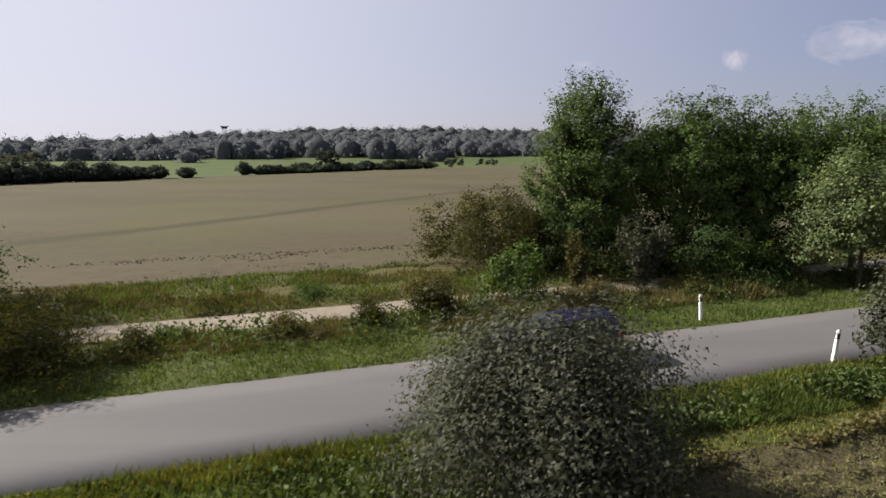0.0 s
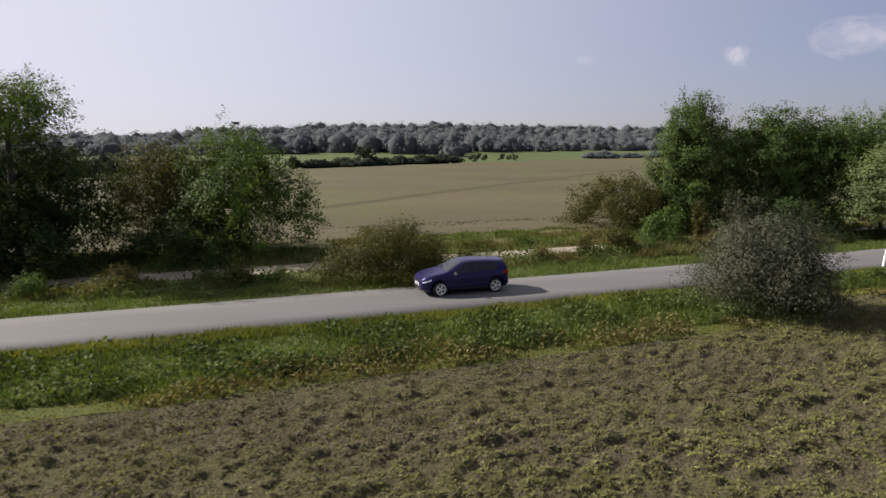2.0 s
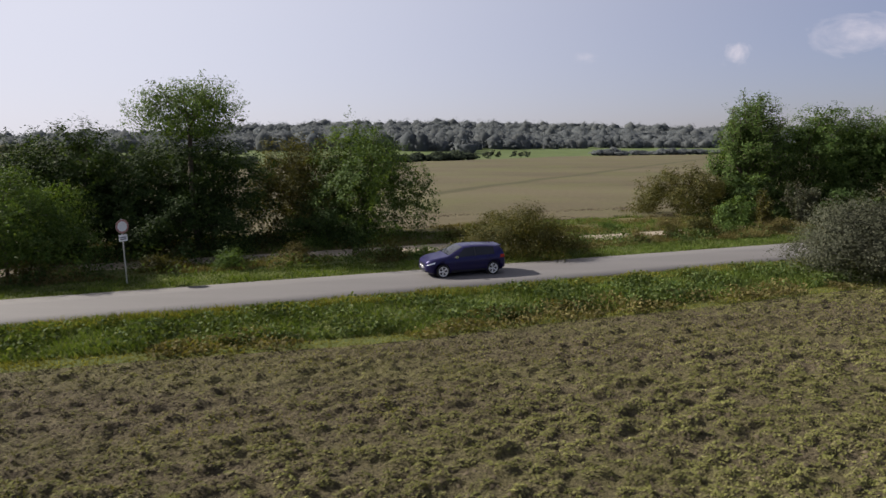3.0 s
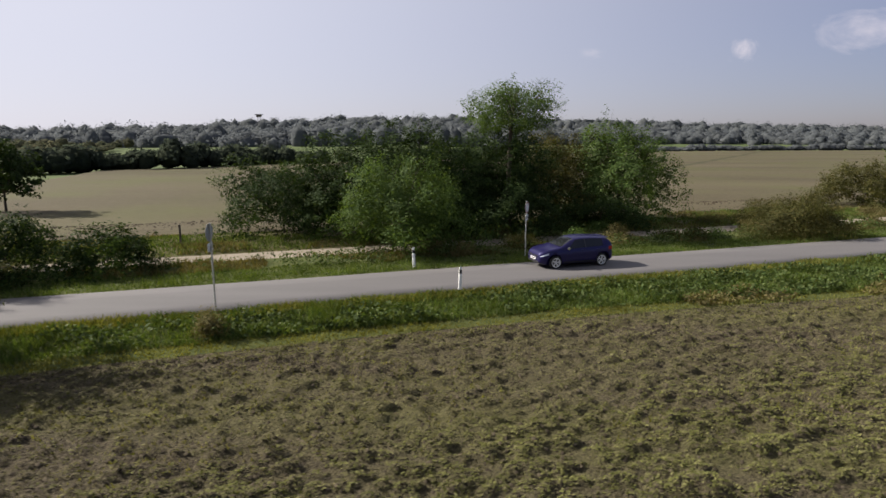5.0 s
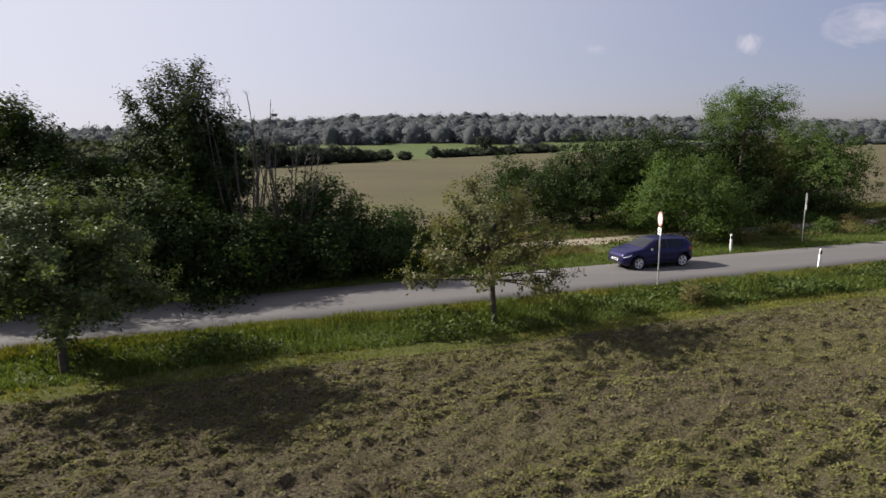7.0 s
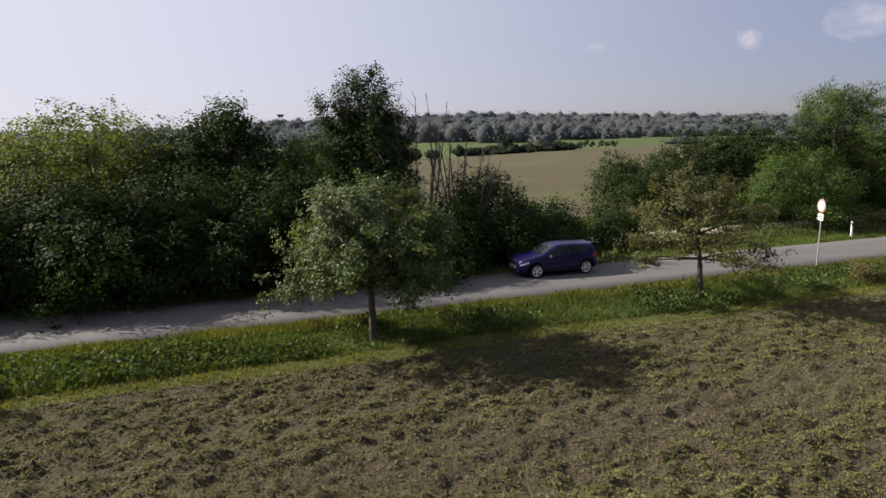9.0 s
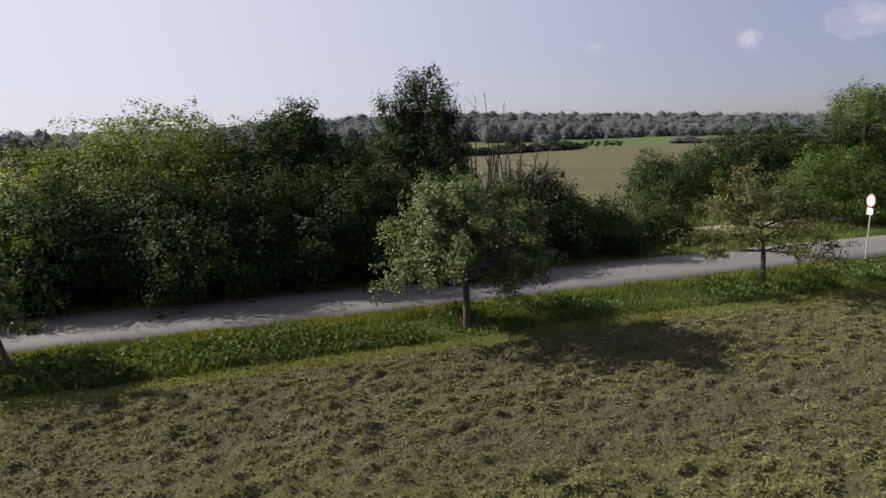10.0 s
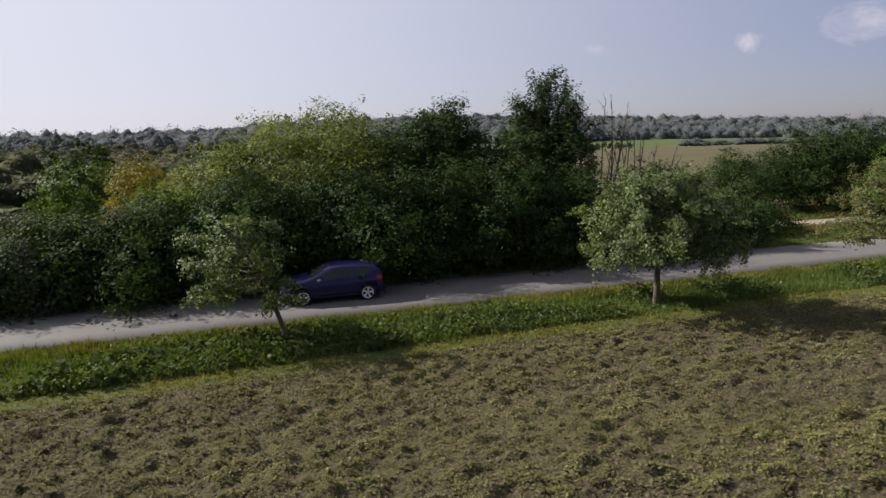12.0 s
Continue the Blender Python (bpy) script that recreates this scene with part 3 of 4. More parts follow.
# left thicket
plant("bush", -53.0, 5.0, 2.3, 3.8, L_DARK, "dark hedge bush at the road", "bush", 61, leaf=0.078, lobes=9, rise=0.42)
plant("bush", -57.1, 4.1, 3.0, 5.0, L_DARK, "dark green hedge bush at the road", "bush", 62, leaf=0.078, lobes=10, rise=0.42)
plant("bush", -60.4, 3.0, 4.7, 5.2, L_DARK, "dark hedge bush at the road", "bush", 63, leaf=0.0741, lobes=10, rise=0.42)
branchy("tree", -66.7, 2.4, 9.7, 6.0, L_DARK, "tall dark green tree above the hedge", 64, 1.2, 64, 0.085, 24, 0.17, 0.2, "tree", droop=-0.5)
plant("tree", -72.9, -0.7, 8.1, 4.6, L_DARK, HEDGETREE, seed=65, leaf=0.0819, lobes=9, cover=1.45, rise=0.5)
plant("tree", -79.2, -2.0, 7.9, 9.6, L_SUNNY, "broad rounded green tree crown over the road hedge", seed=66, leaf=0.078, lobes=14, cover=1.45, rise=0.46)
plant("tree", -83.1, -3.8, 6.4, 6.4, L_SUNNY, "broad rounded green tree crown over the road hedge", seed=67, leaf=0.078, lobes=11, cover=1.45, rise=0.46)
plant("bush", -64.4, -2.2, 3.6, 6.0, L_DARK, "dark hedge bush at the road", "bush", 68, leaf=0.078, lobes=10, rise=0.42)
plant("bush", -70.0, -4.2, 3.8, 6.4, L_DARK, "dark hedge bush at the road", "bush", 69, leaf=0.078, lobes=10, rise=0.42)
plant("bush", -75.7, -6.4, 3.8, 6.4, L_DARK, "dark hedge bush at the road", "bush", 70, leaf=0.078, lobes=10, rise=0.42)
plant("bush", -81.9, -8.0, 4.2, 6.0, L_MID, "green hedge bush at the road", "bush", 71, leaf=0.0741, lobes=10, rise=0.42)
plant("bush", -87.9, -7.3, 3.2, 6.4, L_GREY, "grey green bush beyond the hedge", "bush", 72, leaf=0.0858, lobes=10, rise=0.42)
plant("tree", -70.4, -1.0, 6.6, 5.5, L_DARK, HEDGETREE, seed=165, leaf=0.0819, lobes=9, rise=0.44)
plant("tree", -75.9, -1.8, 6.8, 5.5, L_DARK, HEDGETREE, seed=166, leaf=0.0819, lobes=9, rise=0.44)
plant("bush", -85.1, -9.6, 3.6, 6.0, L_DARK, "dark hedge bush at the road", "bush", 171, leaf=0.0741, lobes=10, rise=0.42)
plant("bush", -89.5, -11.1, 3.2, 6.0, L_GREY, "grey green hedge bush at the road", "bush", 172, leaf=0.0858, lobes=10, rise=0.42)
plant("bush", -99.1, -14.9, 3.2, 7.0, L_DARK, "dark hedge bush at the road", "bush", 173, leaf=0.078, lobes=10, rise=0.42)
plant("bush", -105.7, -17.6, 3.4, 7.5, L_DARK, "dark hedge bush at the road", "bush", 174, leaf=0.0819, lobes=10, rise=0.42)
plant("bush", -96.0, -4.3, 3.4, 6.0, L_GREY, "grey green bush beyond the hedge", "bush", 175, leaf=0.078, lobes=10, rise=0.42)
plant("bush", -87.5, -1.3, 4.2, 5.0, L_MID, "green bush beyond the hedge", "bush", 176, leaf=0.078, lobes=10, rise=0.42)
plant("bush", -104.7, -2.2, 3.6, 7.0, L_MID, "green bush beyond the hedge", "bush", 177, leaf=0.0858, lobes=10, rise=0.42)
plant("tree", -112.8, 3.8, 6.4, 7.0, L_DARK, "dark green tree in a hedged garden", seed=178, leaf=0.153, lobes=9, rise=0.45)
plant("bush", -90.6, 15.7, 4.0, 8.0, L_OLIVE, "olive brown bush at the field corner", "bush", 179, leaf=0.136, lobes=10, rise=0.42)
plant("bush", -93.6, -10.9, 3.2, 6.4, L_DARK, "dark hedge bush at the road", "bush", 73, leaf=0.0741, lobes=10, rise=0.42)
plant("tree", -92.0, 3.7, 5.5, 4.0, L_YELLOW, "small yellow autumn tree behind the hedge", seed=74, leaf=0.078, lobes=8, rise=0.46)
plant("tree", -75.6, 27.5, 6.6, 5.0, L_DARK, "dark tree standing in the field", seed=75, leaf=0.145, lobes=9, rise=0.47)
plant("tree", -100.7, 11.7, 5.0, 6.5, L_MID, "green tree in a hedged garden", seed=76, leaf=0.145, lobes=9, rise=0.45)
plant("tree", -108.8, 23.8, 6.0, 7.0, L_DARK, "dark green tree in a hedged garden", seed=77, leaf=0.162, lobes=9, rise=0.45)
plant("tree", -122.8, 43.8, 7.0, 8.0, L_DARK, "dark green tree in a hedged garden", seed=78, leaf=0.17, lobes=9, rise=0.45)
plant("tree", -98.7, 31.7, 4.6, 7.0, L_OLIVE, "olive brown tree in a hedged garden", seed=79, leaf=0.153, lobes=9, rise=0.45)

for k in range(54):
    row = k % 2
    tu = -36 + 1.0 * k + 0.8 * math.sin(k * 5.1)
    if math.sin(k * 4.7) > 0.82:
        continue
    tx, ty = on(tu, (6.3, 11.4)[row] + 0.6 * math.sin(k * 2.3))
    plant("tussock", float(tx), float(ty), 0.85 + 0.3 * math.sin(k * 1.7), 1.8 + 0.6 * math.sin(k * 3.1), (G_DRY, L_OLIVE, G_DRY, L_MID, L_OLIVE)[k % 5], "low tussock of weeds and dry grass by the track", "tussock", 300 + k,
          leaf=0.10, aspect=0.16, lobes=5, rise=0.3, cover=1.1, limbs=2, shoots=4.0, droop=-0.4, group="tussocks along the farm track")

# row of apple trees on the near verge
ROW = "apple trees along the near verge"
branchy("apple_tree", -52.16, -6.01, 5.1, 5.9, L_APPLE_DRY, "thin crowned young apple tree on the verge", 81, 1.6, 34, 0.054, 12, 0.085, 0.11, "tree", ROW, droop=0.45, low=0.03, lean=(-0.4, 0), twig_leaves=36)
branchy("apple_tree", -64.37, -10.73, 5.2, 5.9, L_APPLE, "full crowned apple tree on the verge", 82, 1.9, 46, 0.055, 22, 0.085, 0.125, "tree", ROW, droop=0.4, low=0.05, twig_leaves=44)
branchy("apple_tree", -77.00, -14.90, 4.2, 3.7, L_APPLE, "leaning apple tree with one-sided crown", 83, 1.75, 22, 0.055, 12, 0.08, 0.085, "tree", ROW, lean=(-1.9, 0.3), droop=0.8, low=0.0, twig_leaves=34)
plant("shrub", -44.47, -3.45, 1.0, 1.0, G_DRY, "small grey dead looking shrub on the verge", "shrub", 84, leaf=0.06, aspect=0.2, lobes=4, rise=0.42, z=-0.25)


def bare_tree(x, y, h, w, seed):
    """Slender upright dead stems, with fine twigs along them."""
    rng = np.random.RandomState(seed)
    top = new("bare_tree")
    top.location = (x, y, -0.1)
    v, f, tv, tf = [], [], [], []
    for i in range(15):
        a = i * 2.4 + rng.rand()
        r = w * 0.5 * math.sqrt(rng.rand())
        tip = (math.cos(a) * r, math.sin(a) * r, h * (0.62 + 0.38 * rng.rand()))
        path = np.array(wood(rng, v, f, (0.25 * math.cos(a), 0.25 * math.sin(a), 0), tip, 0.065, 0.012, 0.05, 9, 5))
        for k in range(16):
            t = 3 + 5 * rng.rand()
            p = path[int(t)] + (path[min(8, int(t) + 1)] - path[int(t)]) * (t % 1)
            q = p + np.array([rng.randn() * 0.30, rng.randn() * 0.30, 0.25 + rng.rand() * 0.7]) * (1.25 - t / 10)
            wood(rng, tv, tf, p, q, 0.018, 0.007, 0.08, 3, 3)
    link_mesh("stem", v, f, DEADWOOD, top, True)
    tagged(link_mesh("twig", tv, tf, DEADWOOD, top, True), kind="stuff")
    return tagged(top, "bare dead tree with thin grey branches", "tree", "bare trees in the hedge")


for k, (u, v, h, w) in enumerate(((-55.4, 4.7, 2.3, 3.6), (-58.2, 4.7, 2.9, 4.2), (-61.0, 4.8, 3.4, 4.4), (-64.4, 4.7, 4.8, 5.0), (-68.0, 4.6, 5.2, 5.2), (-71.6, 4.5, 5.4, 5.2), (-75.2, 4.5, 5.2, 5.2), (-78.8, 4.5, 5.0, 5.2),
                                  (-82.4, 4.5, 4.4, 5.0), (-86.0, 4.6, 3.7, 5.0), (-89.6, 4.6, 3.4, 5.0), (-93.4, 4.6, 3.2, 5.0), (-97.4, 4.6, 3.2, 5.0))):
    bx, by = on(u, v - 0.4)
    plant("bush", float(bx), float(by), h, w, L_DARK, "dark hedge bush at the road", "bush", 180 + k, leaf=0.078, lobes=10, rise=0.46, cover=1.6)
bare_tree(-63.8, 1.8, 8.9, 3.6, 91)
bare_tree(-61.6, 1.5, 7.0, 4.4, 92)


# ---- far woods, hedges ----
def canopy_shape(level):
    bm = bmesh.new()
    bmesh.ops.create_icosphere(bm, subdivisions=level, radius=1.0)
    v = np.array([p.co[:] for p in bm.verts])
    f = np.array([[p.index for p in q.verts] for q in bm.faces])
    bm.free()
    return v, f


def canopies(rng, spots, level, rough, sink=0.45):
    """Uneven leafy domes, joined: each spot is x, y, height, width."""
    v0, f0 = canopy_shape(level)
    verts, faces, n = [], [], 0
    for x, y, h, w in spots:
        a = rng.rand() * 6.28
        p = v0 @ np.array([[math.cos(a), -math.sin(a), 0], [math.sin(a), math.cos(a), 0], [0, 0, 1]])
        k = 1 + rough * (rng.rand(len(p)) - 0.5) + 0.5 * (lattice(p[:, 0] * 2 + x, p[:, 1] * 2 + p[:, 2] * 3, 1.0, 17) - 0.5)
        z = float(land(np.array(x), np.array(y)))
        verts.append(p * k[:, None] * 0.84 * np.array([w / 2, w / 2, h * 0.55]) + np.array([x, y, z + h * sink]))
        faces.append(f0 + n)
        n += len(p)
    return np.concatenate(verts), np.concatenate(faces)


def tufted(rng, spots, n, size, sink=0.45):
    """Leafy tufts over the domes."""
    out = []
    for x, y, h, w in spots:
        d = unit(rng, n)
        d[:, 2] = np.abs(d[:, 2]) * 1.15 - 0.15
        r = (0.74 + 0.44 * rng.rand(n))[:, None]
        z = float(land(np.array(x), np.array(y)))
        out.append(leaf_quads(rng, d * r * np.array([w / 2, w / 2, h * 0.55]) + np.array([x, y, z + h * sink]), size, 0.75, d, simple=True))
    return np.concatenate(out)


def woods():
    rng = np.random.RandomState(7)
    spots = []
    for r0, gap in ((120, 4.5), (132, 6), (155, 7), (185, 7), (225, 7.5), (270, 8), (325, 8.5), (390, 9), (460, 10), (540, 11), (620, 12)):
        x = -720.0
        while x < 900:
            x += gap * (0.5 + rng.rand())
            y = max(float(field_end(x)), 230.0) + r0 + rng.randn() * 12 + 25 * math.sin(x / 70)
            if r0 < 160 and lattice(np.array(x), np.array(y), 45.0, 19) < 0.25:
                continue
            h = (5 + 8 * rng.rand() ** 2) * (0.75 + 0.5 * float(lattice(np.array(x), np.array(y), 60.0, 18)))
            spots.append((x, y, h * 1.6, (0.9 + 0.9 * rng.rand()) * (gap + 6)))
    # the haze here is in the leaf colour alone, none in the air
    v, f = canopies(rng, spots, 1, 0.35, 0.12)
    tagged(link_mesh("far_wood", v, f, L_FAR_HAZE, smooth=True), "wooded hills along the horizon, haze tinted into their colour", "woods", kind="stuff")
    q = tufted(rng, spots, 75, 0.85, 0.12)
    tagged(link_mesh("far_wood_leaves", q, triangles(len(q) // 3), L_FAR_HAZE), "leaf canopy of the far wood, haze tinted into its colour", "woods", kind="stuff")


woods()


def hedge(name, pts, h, w, n, mat, label, seed):
    rng = np.random.RandomState(seed)
    pts = np.array(pts, float)
    spots = []
    for k in range(n):
        seg = rng.rand() * (len(pts) - 1)
        i = min(int(seg), len(pts) - 2)
        p = pts[i] + (pts[i + 1] - pts[i]) * (seg - i) + rng.randn(2) * w * 0.2
        hh = h * (0.45 + 0.75 * float(lattice(p[0:1], p[1:2], 8.0, seed)[0])) * (0.7 + 0.5 * rng.rand())
        spots.append((p[0], p[1], hh, w * (0.4 + 0.4 * rng.rand())))
    v, f = canopies(rng, spots, 2, 0.45)
    ob = link_mesh(name, v, f, mat)
    q = tufted(rng, spots, 120, 0.45)
    link_mesh("leaves", q, triangles(len(q) // 3), mat, ob)
    return tagged(ob, label, "hedge", kind="stuff")


def along(x0, x1, back, n=9):
    return [(x, float(field_end(x)) + back) for x in np.linspace(x0, x1, n)]


def scrub():
    """Garden trees and scrub on the land beyond the left end of the field."""
    rng = np.random.RandomState(71)
    spots = []
    for y in np.arange(26, 330, 5.5):
        d = y + 32
        for k in range(5):
            x = -71 - d * (0.46 + 0.46 * (k + rng.rand()) / 5) + rng.randn()
            if lattice(np.array(x), np.array(y), 24.0, 72) > 0.32:
                spots.append((x, y + rng.randn() * 2, 2.2 + 3.6 * rng.rand() ** 2, 4.0 + 5 * rng.rand()))
    v, f = canopies(rng, spots, 2, 0.45)
    ob = link_mesh("scrub", v, f, L_SCRUB)
    q = tufted(rng, spots, 130, 0.42)
    link_mesh("leaves", q, triangles(len(q) // 3), L_SCRUB, ob)
    tagged(ob, "dull green scrub and garden trees in the distance", "scrub", kind="stuff")


scrub()
hedge("hedge", along(-150, -76, 3), 5.2, 8, 150, L_HEDGE, "dark hedge at the end of the field", 101)
hedge("hedge", along(-64, -16, 4), 3.6, 7, 120, L_HEDGE, "dark hedge at the end of the field", 102)
# this hedge shares the far wood's haze-tinted leaf colour
hedge("hedge", along(60, 260, 6), 4.0, 11, 150, L_FAR_HAZE, "hedge along the end of the field", 103)
plant("tree", -47, 200, 7.0, 8.0, L_HEDGE, "round tree in the far hedge", seed=104, leaf=0.22, lobes=7, z=0.2)
plant("bush", -6, 258, 3.6, 9.0, L_HEDGE, "low bush at the end of the field", "bush", 105, leaf=0.25, lobes=6, z=0.2)
plant("bush", 10, 280, 3.2, 9.0, L_HEDGE, "low bush at the end of the field", "bush", 106, leaf=0.25, lobes=6, z=0.2)


# ---- grass ----
def blades(name, n, urange, vlow, vhigh, height, base, tall, mat, label, seed, patch=None, wide=0.02):
    rng = np.random.RandomState(seed)
    u = urange[0] + rng.rand(n) * (urange[1] - urange[0])
    a, b = vlow(u), vhigh(u)
    v = a + (b - a) * rng.rand(n)
    x, y = on(u, v)
    if patch:
        keep = lattice(u * patch[2], v, patch[0], seed) > patch[1]
        u, v, x, y = u[keep], v[keep], x[keep], y[keep]
        n = len(u)
    z = base(u, v, x, y)
    h = tall * (0.4 + 0.8 * rng.rand(n)) * (0.5 + lattice(x, y, 1.3, seed + 1))
    t = rng.rand(n) * 6.283
    w = wide * (0.6 + 0.8 * rng.rand(n))
    bend = h * (0.2 + 0.5 * rng.rand(n))
    q = rng.rand(n) * 6.283
    p = np.stack([x, y, z - 0.01], 1)
    side = np.stack([np.cos(t) * w, np.sin(t) * w, 0 * w], 1)
    tip = np.stack([np.cos(q) * bend, np.sin(q) * bend, h], 1)
    verts = np.stack([p - side, p + side, p + tip], 1).reshape(-1, 3)
    ob = link_mesh(name, verts, np.arange(n * 3).reshape(n, 3), mat)
    return tagged(ob, label, "grass", kind="stuff")


blades("verge_grass", 130000, (-105, 24), lambda u: soil_edge(u) + 0.75, const(-HALF - 0.02), 0, verge_height, 0.22, G_LUSH, "lush green verge grass", 201)
blades("verge_grass", 90000, (-105, 30), const(HALF + 0.02), const(5.2), 0, far_verge_height, 0.16, G_LUSH, "mown green verge grass beyond the road", 202)
blades("rough_grass", 60000, (-70, 34), const(4.8), const(7.5), 0, far_verge_height, 0.27, G_DRY, "dry tufted rough grass by the track", 203, (1.6, 0.5, 1.0), 0.025)
blades("rough_grass", 60000, (-70, 34), const(9.7), const(16.8), 0, rough_height, 0.26, G_DRY, "dry tufted rough grass by the field", 204, (2.0, 0.5, 0.6), 0.03)
blades("rough_grass", 60000, (-70, 34), const(9.7), const(16.8), 0, rough_height, 0.24, G_LUSH, "green rough grass by the field", 205, (2.5, 0.35, 0.5), 0.03)


def clods(name, n, urange, vlow, vhigh, base, size, mat, label, seed, patch):
    """Angular lumps sunk in the ground, each an uneven five-sided peak."""
    rng = np.random.RandomState(seed)
    u = urange[0] + rng.rand(n) * (urange[1] - urange[0])
    v = vlow(u) + (vhigh(u) - vlow(u)) * rng.rand(n)
    x, y = on(u, v)
    if patch:
        keep = lattice(u * patch[2], v, patch[0], seed) + 0.35 * (rng.rand(n) - 0.5) > patch[1]
        u, v, x, y = u[keep], v[keep], x[keep], y[keep]
    n = len(u)
    shape = np.array([(1, 0, -0.5), (0.3, 1, -0.5), (-0.8, 0.5, -0.5), (-0.6, -0.8, -0.5), (0.5, -0.8, -0.5), (0, 0, 0.8)], float)
    tri = np.array([(0, 1, 5), (1, 2, 5), (2, 3, 5), (3, 4, 5), (4, 0, 5)])
    s = size * (0.45 + 0.8 * rng.rand(n))
    a = rng.rand(n) * 6.283
    p = (shape[None] + 0.5 * (rng.rand(n, 6, 3) - 0.5)) * s[:, None, None] * np.array([1.25, 1.0, 0.8])
    c, d = np.cos(a)[:, None], np.sin(a)[:, None]
    px, py = p[..., 0] * c - p[..., 1] * d, p[..., 0] * d + p[..., 1] * c
    z = base(u, v, x, y) + s * 0.25
    verts = np.stack([px + x[:, None], py + y[:, None], p[..., 2] + z[:, None]], -1).reshape(-1, 3)
    faces = (tri[None] + (np.arange(n) * 6)[:, None, None]).reshape(-1, 3)
    return tagged(link_mesh(name, verts, faces, mat), label, "clods", kind="stuff")


def moss(name, n, urange, vhigh, size, mat, label, seed, level, aspect=0.4):
    """Low leafy tufts on the hummocks of the ploughed field, in bands along it."""
    rng = np.random.RandomState(seed)
    u = urange[0] + rng.rand(n) * (urange[1] - urange[0])
    v = -19.8 + (vhigh(u) + 19.8) * rng.rand(n)
    x, y = on(u, v)
    top = hummock(u, v)
    band = lattice(u * 0.09, v, 1.9, 77) * 0.8 + lattice(x, y, 0.5, 78) * 0.2 + 0.3 * np.clip((-12.4 - v) / 1.2, 0, 1)
    keep = (top + 0.25 * rng.rand(n) > 0.58) & (band + 0.55 * (rng.rand(n) - 0.5) > level + 0.14)
    u, v, x, y = u[keep], v[keep], x[keep], y[keep]
    z = soil_height(u, v, x, y) + 0.01 + 0.06 * rng.rand(len(u)) * hummock(u, v)
    ob = link_mesh(name, leaf_quads(rng, np.stack([x, y, z], 1), size, aspect, np.array([-0.3, 0.0, 0.6]) + 0 * x[:, None], simple=True), triangles(len(u)), mat)
    return tagged(ob, label, "regrowth", kind="stuff")


def weeds(name, n, urange, vlow, vhigh, base, size, rise, mat, label, seed, patch):
    rng = np.random.RandomState(seed)
    u = urange[0] + rng.rand(n) * (urange[1] - urange[0])
    v = vlow(u) + (vhigh(u) - vlow(u)) * rng.rand(n)
    x, y = on(u, v)
    keep = lattice(x, y, patch[0], seed) + 0.4 * (rng.rand(n) - 0.5) > patch[1]
    u, v, x, y = u[keep], v[keep], x[keep], y[keep]
    z = base(u, v, x, y) + rise * rng.rand(len(u)) * (0.3 + lattice(x, y, 0.9, seed + 1))
    ob = link_mesh(name, leaf_quads(rng, np.stack([x, y, z + 0.03], 1), size, 0.6), quads(len(u)), mat)
    return tagged(ob, label, "weeds", kind="stuff")


weeds("weeds", 75000, (-105, 20), lambda u: soil_edge(u) + 0.8, const(-2.9), verge_height, 0.07, 0.4, WEED, "broad leaved green weeds on the verge", 211, (1.8, 0.45))
weeds("weeds", 12000, (-105, -70), lambda u: soil_edge(u) + 0.7, const(-3.6), verge_height, 0.10, 0.4, WEED, "large leaved dock and beet plants on the verge", 215, (1.4, 0.5))
blades("verge_fringe", 60000, (-105, 24), const(-2.95), const(-HALF - 0.02), 0, verge_height, 0.2, G_FRINGE, "yellowish grass fringe along the road edge", 216)
blades("verge_fringe", 40000, (-105, 24), soil_edge, lambda u: soil_edge(u) + 0.9, 0, verge_height, 0.09, G_FRINGE, "yellowish grass along the field edge", 217)
blades("regrowth", 80000, (-105, 16), const(-19.8), soil_edge, 0, soil_height, 0.10, STRAW, "stubble and straw standing on the clods", 218, (0.5, 0.35, 0.6), 0.014)
blades("regrowth", 70000, (-105, 16), const(-19.8), soil_edge, 0, soil_height, 0.09, G_FRINGE, "yellow green regrowth in patches on the field", 219, (1.9, 0.52, 0.22), 0.016)
blades("tall_grass", 9000, (0, 15), const(4.6), const(8.5), 0, far_verge_height, 0.62, G_DRY, "tall dry reddish grass below the copse", 223, (1.6, 0.45, 0.7), 0.022)
weeds("weeds", 26000, (-60, 32), const(4.6), const(7.4), far_verge_height, 0.07, 0.6, WEED, "green weeds by the track", 212, (1.5, 0.5))
clods("clods", 32000, (-92, 6), const(-19.8), soil_edge, soil_height, 0.045, CLOD, "rough brown earth clods on the ploughed field", 213, None)
moss("grass_tufts", 560000, (-92, 6), soil_edge, 0.040, TUFT, "yellow green regrowth tufts on the ploughed field", 221, 0.24)
moss("straw_litter", 120000, (-92, 6), soil_edge, 0.07, STRAW, "dull straw and dead roots over the clods", 224, -1.0, 0.10)
clods("rim_clods", 14000, (-75, 30), const(16.6), const(24.0), lambda u, v, x, y: 0 * u - 0.03, 0.10, CLOD, "brown clods on the rim of the harvested field", 222, (1.8, 0.5, 0.3))
weeds("dry_weeds", 16000, (-30, 14), soil_edge, const(-5.2), verge_height, 0.06, 0.35, G_DRY, "dry brown weeds at the field edge", 214, (1.6, 0.5))


